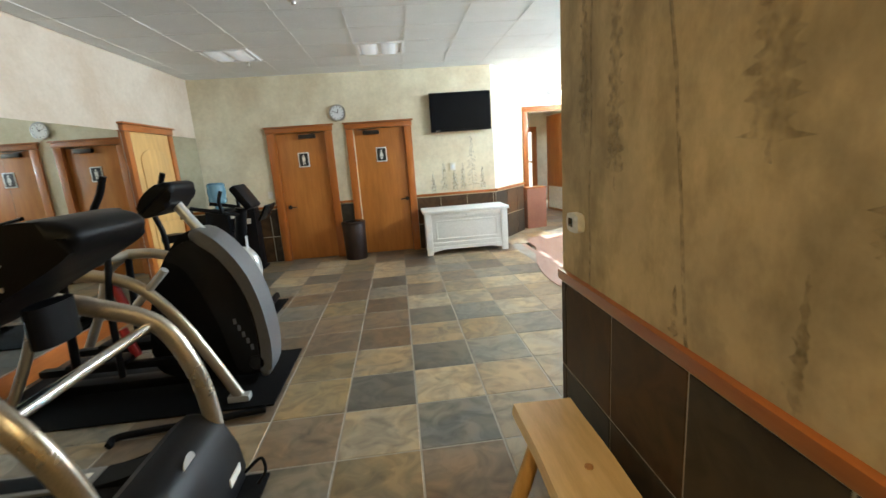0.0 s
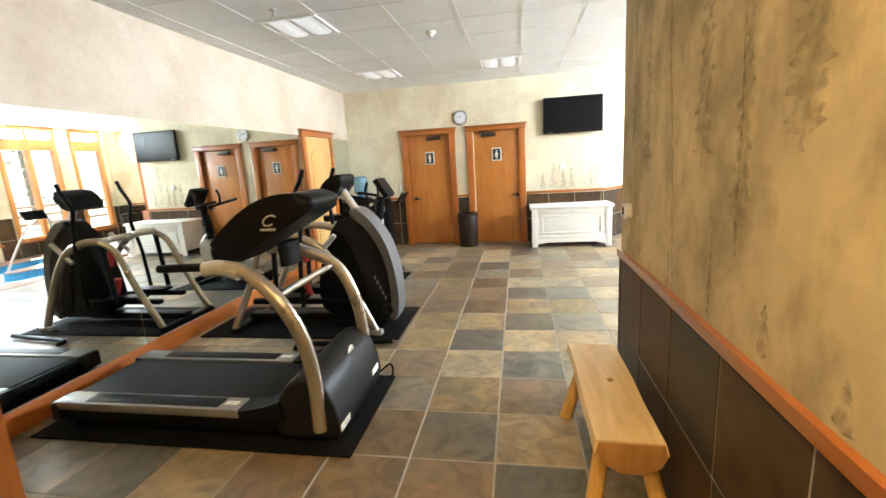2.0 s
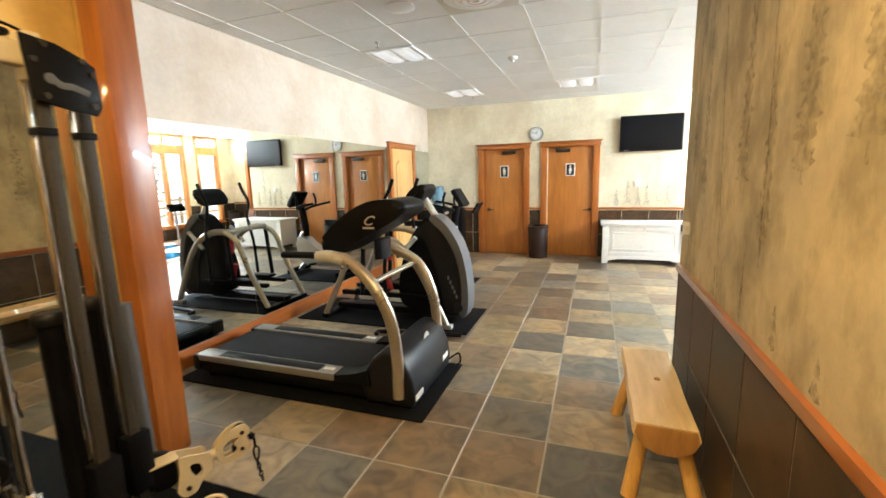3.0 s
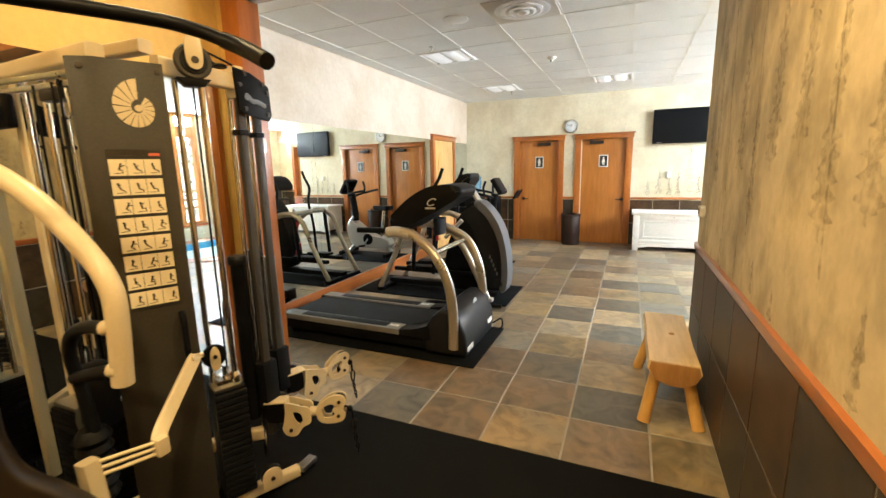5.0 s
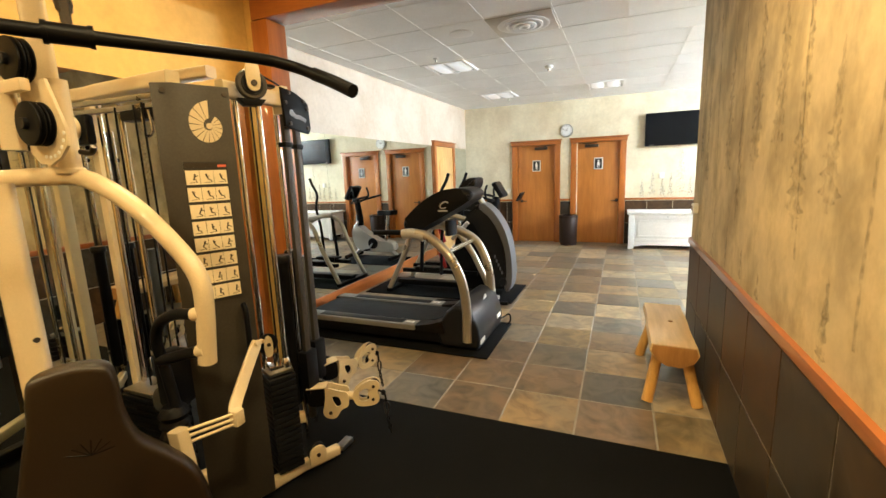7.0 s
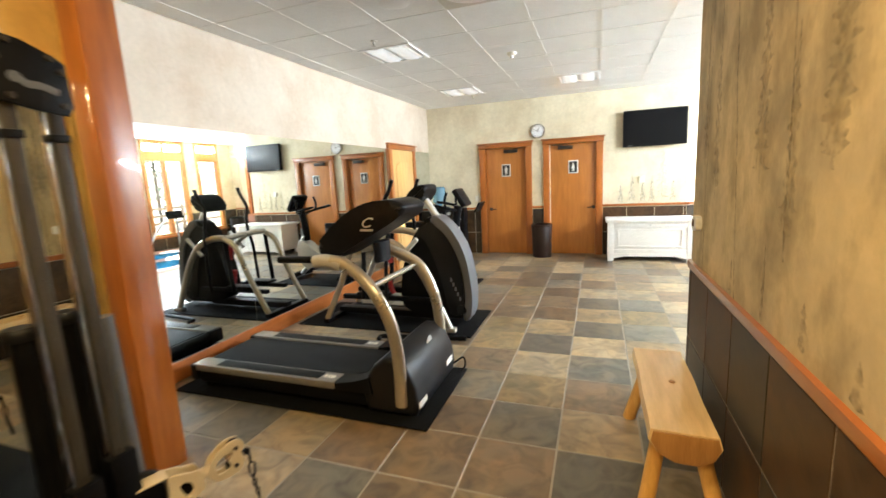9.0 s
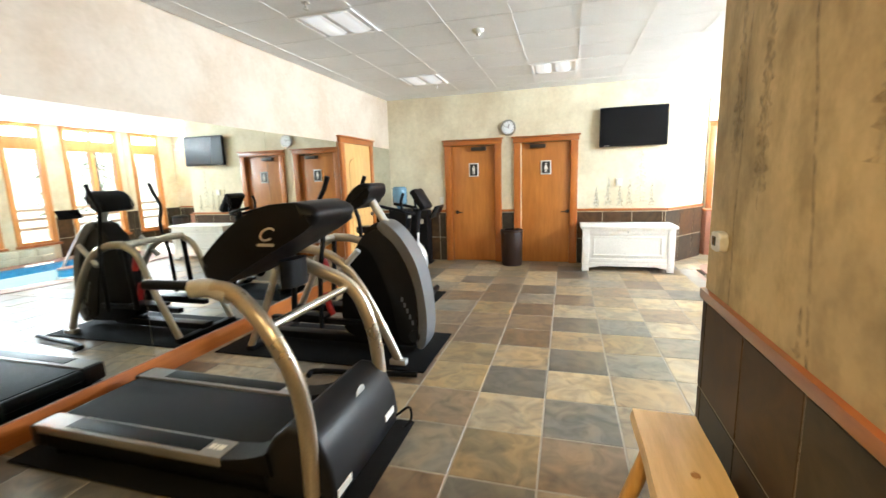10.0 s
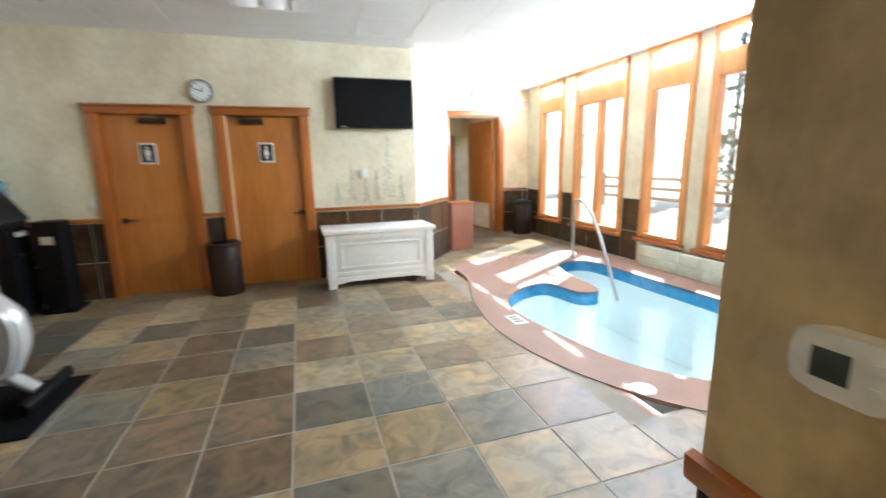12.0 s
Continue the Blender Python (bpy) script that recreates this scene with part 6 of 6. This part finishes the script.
pad = smooth_loop([(-0.105, 0.95), (-0.085, 1.005), (0.0, 1.025), (0.085, 1.01), (0.108, 0.95), (0.112, 0.85), (0.14, 0.75), (0.21, 0.67), (0.275, 0.58), (0.305, 0.47), (0.28, 0.41), (0.0, 0.40), (-0.18, 0.41), (-0.185, 0.55), (-0.145, 0.75), (-0.115, 0.87)], 4)
pm = pose(-1.255, -1.395, 0, 0, 0, 53.5)
bp = part("back_pad", cushion(pad, 0.075, 0.022, pm), LEATHER, wm, "worn dark vinyl back pad")
em = bmesh.new()
for k in range(7):
    a = radians(25 * k - 70)
    tube([(0.02, -0.0378, 0.74), (0.02 + 0.06 * math.sin(a), -0.0378, 0.74 + 0.05 * math.cos(a))], 0.0016, 0.001, 5, False, (0, 1, 0), em)
bmesh.ops.transform(em, matrix=pm, verts=em.verts)
part("pad_emblem", em, BLACK, bp, "embossed shell emblem")
part("seat_pad", prism(smooth_loop([(-1.18, -1.56), (-1.16, -1.76), (-0.98, -1.86), (-0.80, -1.76), (-0.80, -1.58), (-0.96, -1.48)], 5), "z", 0.40, 0.47, 0.02, None, 3), LEATHER, wm, "dark vinyl seat pad")
part("seat_post", rod((-0.98, -1.68, 0.0), (-0.98, -1.68, 0.41), 0.04), CREAM_STEEL, wm)
frame_bar("seat_beam", [(-1.64, -1.32, 0.30), (-1.0, -1.68, 0.30)], 0.03, 0.03)
frame_bar("pad_support", [(-1.63, -1.30, 0.80), (-1.28, -1.375, 0.80)], 0.022, 0.022)

# pedal linkage
part("foot_lever", tube([(-1.205, -0.735, 0.838), (-1.215, -0.75, 0.825), (-1.145, -0.93, 0.690), (-1.115, -0.975, 0.655)], 0.009, 0.024, 14, True, (0, 1, 0), None, True), CREAM_STEEL, wm, "cream lever plate")
part("link_block", box((-1.125, -0.995, 0.610), (-1.085, -0.955, 0.672), 0.006), CREAM_STEEL, wm)
for dz in (0.0, -0.020, -0.040):
    part("link_rod", rod((-1.10, -0.985, 0.662 + dz), (-1.215, -1.115, 0.642 + dz * 1.2), 0.0065, 8), CREAM_STEEL, wm)
part("link_leg", tube([(-1.232, -1.125, 0.650), (-1.225, -1.125, 0.60), (-1.205, -1.125, 0.42), (-1.19, -1.125, 0.0)], 0.030, 0.026, 14, True, (0, 1, 0), None, True), CREAM_STEEL, wm, "cream curved link leg")

# ---- slate pieces ----
def tile_mesh(name, sx, sy, h, bev, mat, wall=""):
    bm = box((-sx / 2, -sy / 2, -h), (sx / 2, sy / 2, 0))
    top = [e for e in bm.edges if all(v.co.z > -1e-6 for v in e.verts)]
    bmesh.ops.bevel(bm, geom=top, offset=bev, segments=1, affect="EDGES")
    return finish(name, bm, mat, False)


floor = bpy.data.objects["floor"]
P, PY = 0.449, 0.443
# the stones by colour, row by row from the rubber floor: (d)ark, (k) umber, (b)rown, (g)rey, (s)late blue, (o)live, (t)an, (w) pale tan
TILES = {0: ".btbod..", 1: "kbbdwg..", 2: "okdtsg..", 3: "bgobwg..", 4: "tbwsgg..", 5: "kodwtwsg", 6: "botdswwg", 7: "kbktogbt", 8: "bbbdswtg", 9: "gokwwbtb", 10: "bkgbtwwg", 11: "tkdtbgsw"}
cache = {}
for i in range(-8, 12):
    for j in range(0, 29):
        xa, ya = 0.026 + P * i, 0.304 + PY * j
        xb, yb = xa + P, ya + PY
        shade = TILES.get(j, "....." + "." * 3)[i + 3] if -3 <= i <= 4 else "."
        shade = shade if shade != "." else random.choice("btggdkoww")
        ya = max(ya, 0.320)
        xa, xb, yb = max(xa, WX), min(xb, EX), yb
        if ya > EY:
            xa, xb, yb = max(xa, 2.5), xb, min(yb, EY + 3.25)
        if xb - xa < 0.05 or yb - ya < 0.05:
            continue
        cx, cy = (xa + xb) / 2, (ya + yb) / 2
        if cx > 1.9 and 3.3 < cy < 7.1 or (cx < CA[0] - 0.1 and ya > WY - 0.05) or (RX < cx and cy < RY - 0.2) or (cy > 7.3 and cx < 1.75) or (cy > 8.3 and cx < 2.4):
            continue
        if cx > 1.9 and ya < 3.28 < yb:
            yb = 3.28
            cy = (ya + yb) / 2
        if yb > WY - 0.02 and cx < CA[0]:
            yb = WY - 0.002
            cy = (ya + yb) / 2
        if xb > RX and cy < RY and xa < RX:
            xb = RX - 0.004
            cx = (xa + xb) / 2
        key = (round(xb - xa, 3), round(yb - ya, 3), shade)
        if key not in cache:
            cache[key] = tile_mesh("tile", key[0] - 0.011, key[1] - 0.011, 0.02, 0.002, SLATES[shade])
        t = new("tile", cache[key])
        t.parent = floor
        t.matrix_basis = pose(cx, cy, random.uniform(-0.0012, 0.0006), random.uniform(-0.08, 0.08), random.uniform(-0.08, 0.08), 0)


def wainscot(name, origin, heading, length, start, z1=0.872):
    """Two courses of slate against a wall, from origin along the heading."""
    m = pose(*origin, 0, 0, heading)
    back = box((0, -0.006, 0.0), (length, -0.001, z1))
    bmesh.ops.transform(back, matrix=m, verts=back.verts)
    s = structure(name, back, GROUT_W, "dark slate tile wainscot")
    for row, (za, zb) in enumerate(((0.0, 0.425), (0.425, z1)) if z1 > 0.5 else ((0.0, z1),)):
        u = start
        while u < length:
            a, b = max(u, 0.0), min(u + P, length)
            if b - a > 0.03:
                key = (round(b - a, 3), round(zb - za, 3), "w")
                if key not in cache:
                    cache[key] = tile_mesh("tile", key[0] - 0.010, key[1] - 0.010, 0.008, 0.0015, SLATE_WALL)
                t = new("tile", cache[key])
                t.parent = s
                t.matrix_basis = m @ pose((a + b) / 2, -0.010, (za + zb) / 2, 90, 0, 0)
            u += P


wainscot("wainscot_mural", (RX, RY - 0.001, 0), -90, RY + 4.2, -0.39)
wainscot("wainscot_north", (WX + 0.03, WY, 0), 0, 1.02, 0.0)
wainscot("wainscot_north_mid", (-0.934, WY, 0), 0, 0.208, -0.12)
wainscot("wainscot_north_right", (0.321, WY, 0), 0, CA[0] - 0.321, -0.05)
wainscot("wainscot_corner", (CA[0], CA[1], 0), math.degrees(math.atan2(CB[1] - CA[1], CB[0] - CA[0])), (Vector(CB) - Vector(CA)).length, 0.0)
wainscot("wainscot_hall", (4.185, EY, 0), 0, EX - 4.19, 0.0)
for i, (ya, yb) in enumerate(((9.27, EY - 0.02), (8.12, 8.43), (6.50, 6.84))):
    wainscot("wainscot_pier_%d" % (i + 1), (EX, yb, 0), -90, yb - ya, 0.0, 0.90)
for i, (ya, yb) in enumerate(((8.43, 9.27), (6.84, 8.12))):
    wainscot("wainscot_sill_%d" % (i + 1), (EX, yb, 0), -90, yb - ya, 0.0, 0.312)
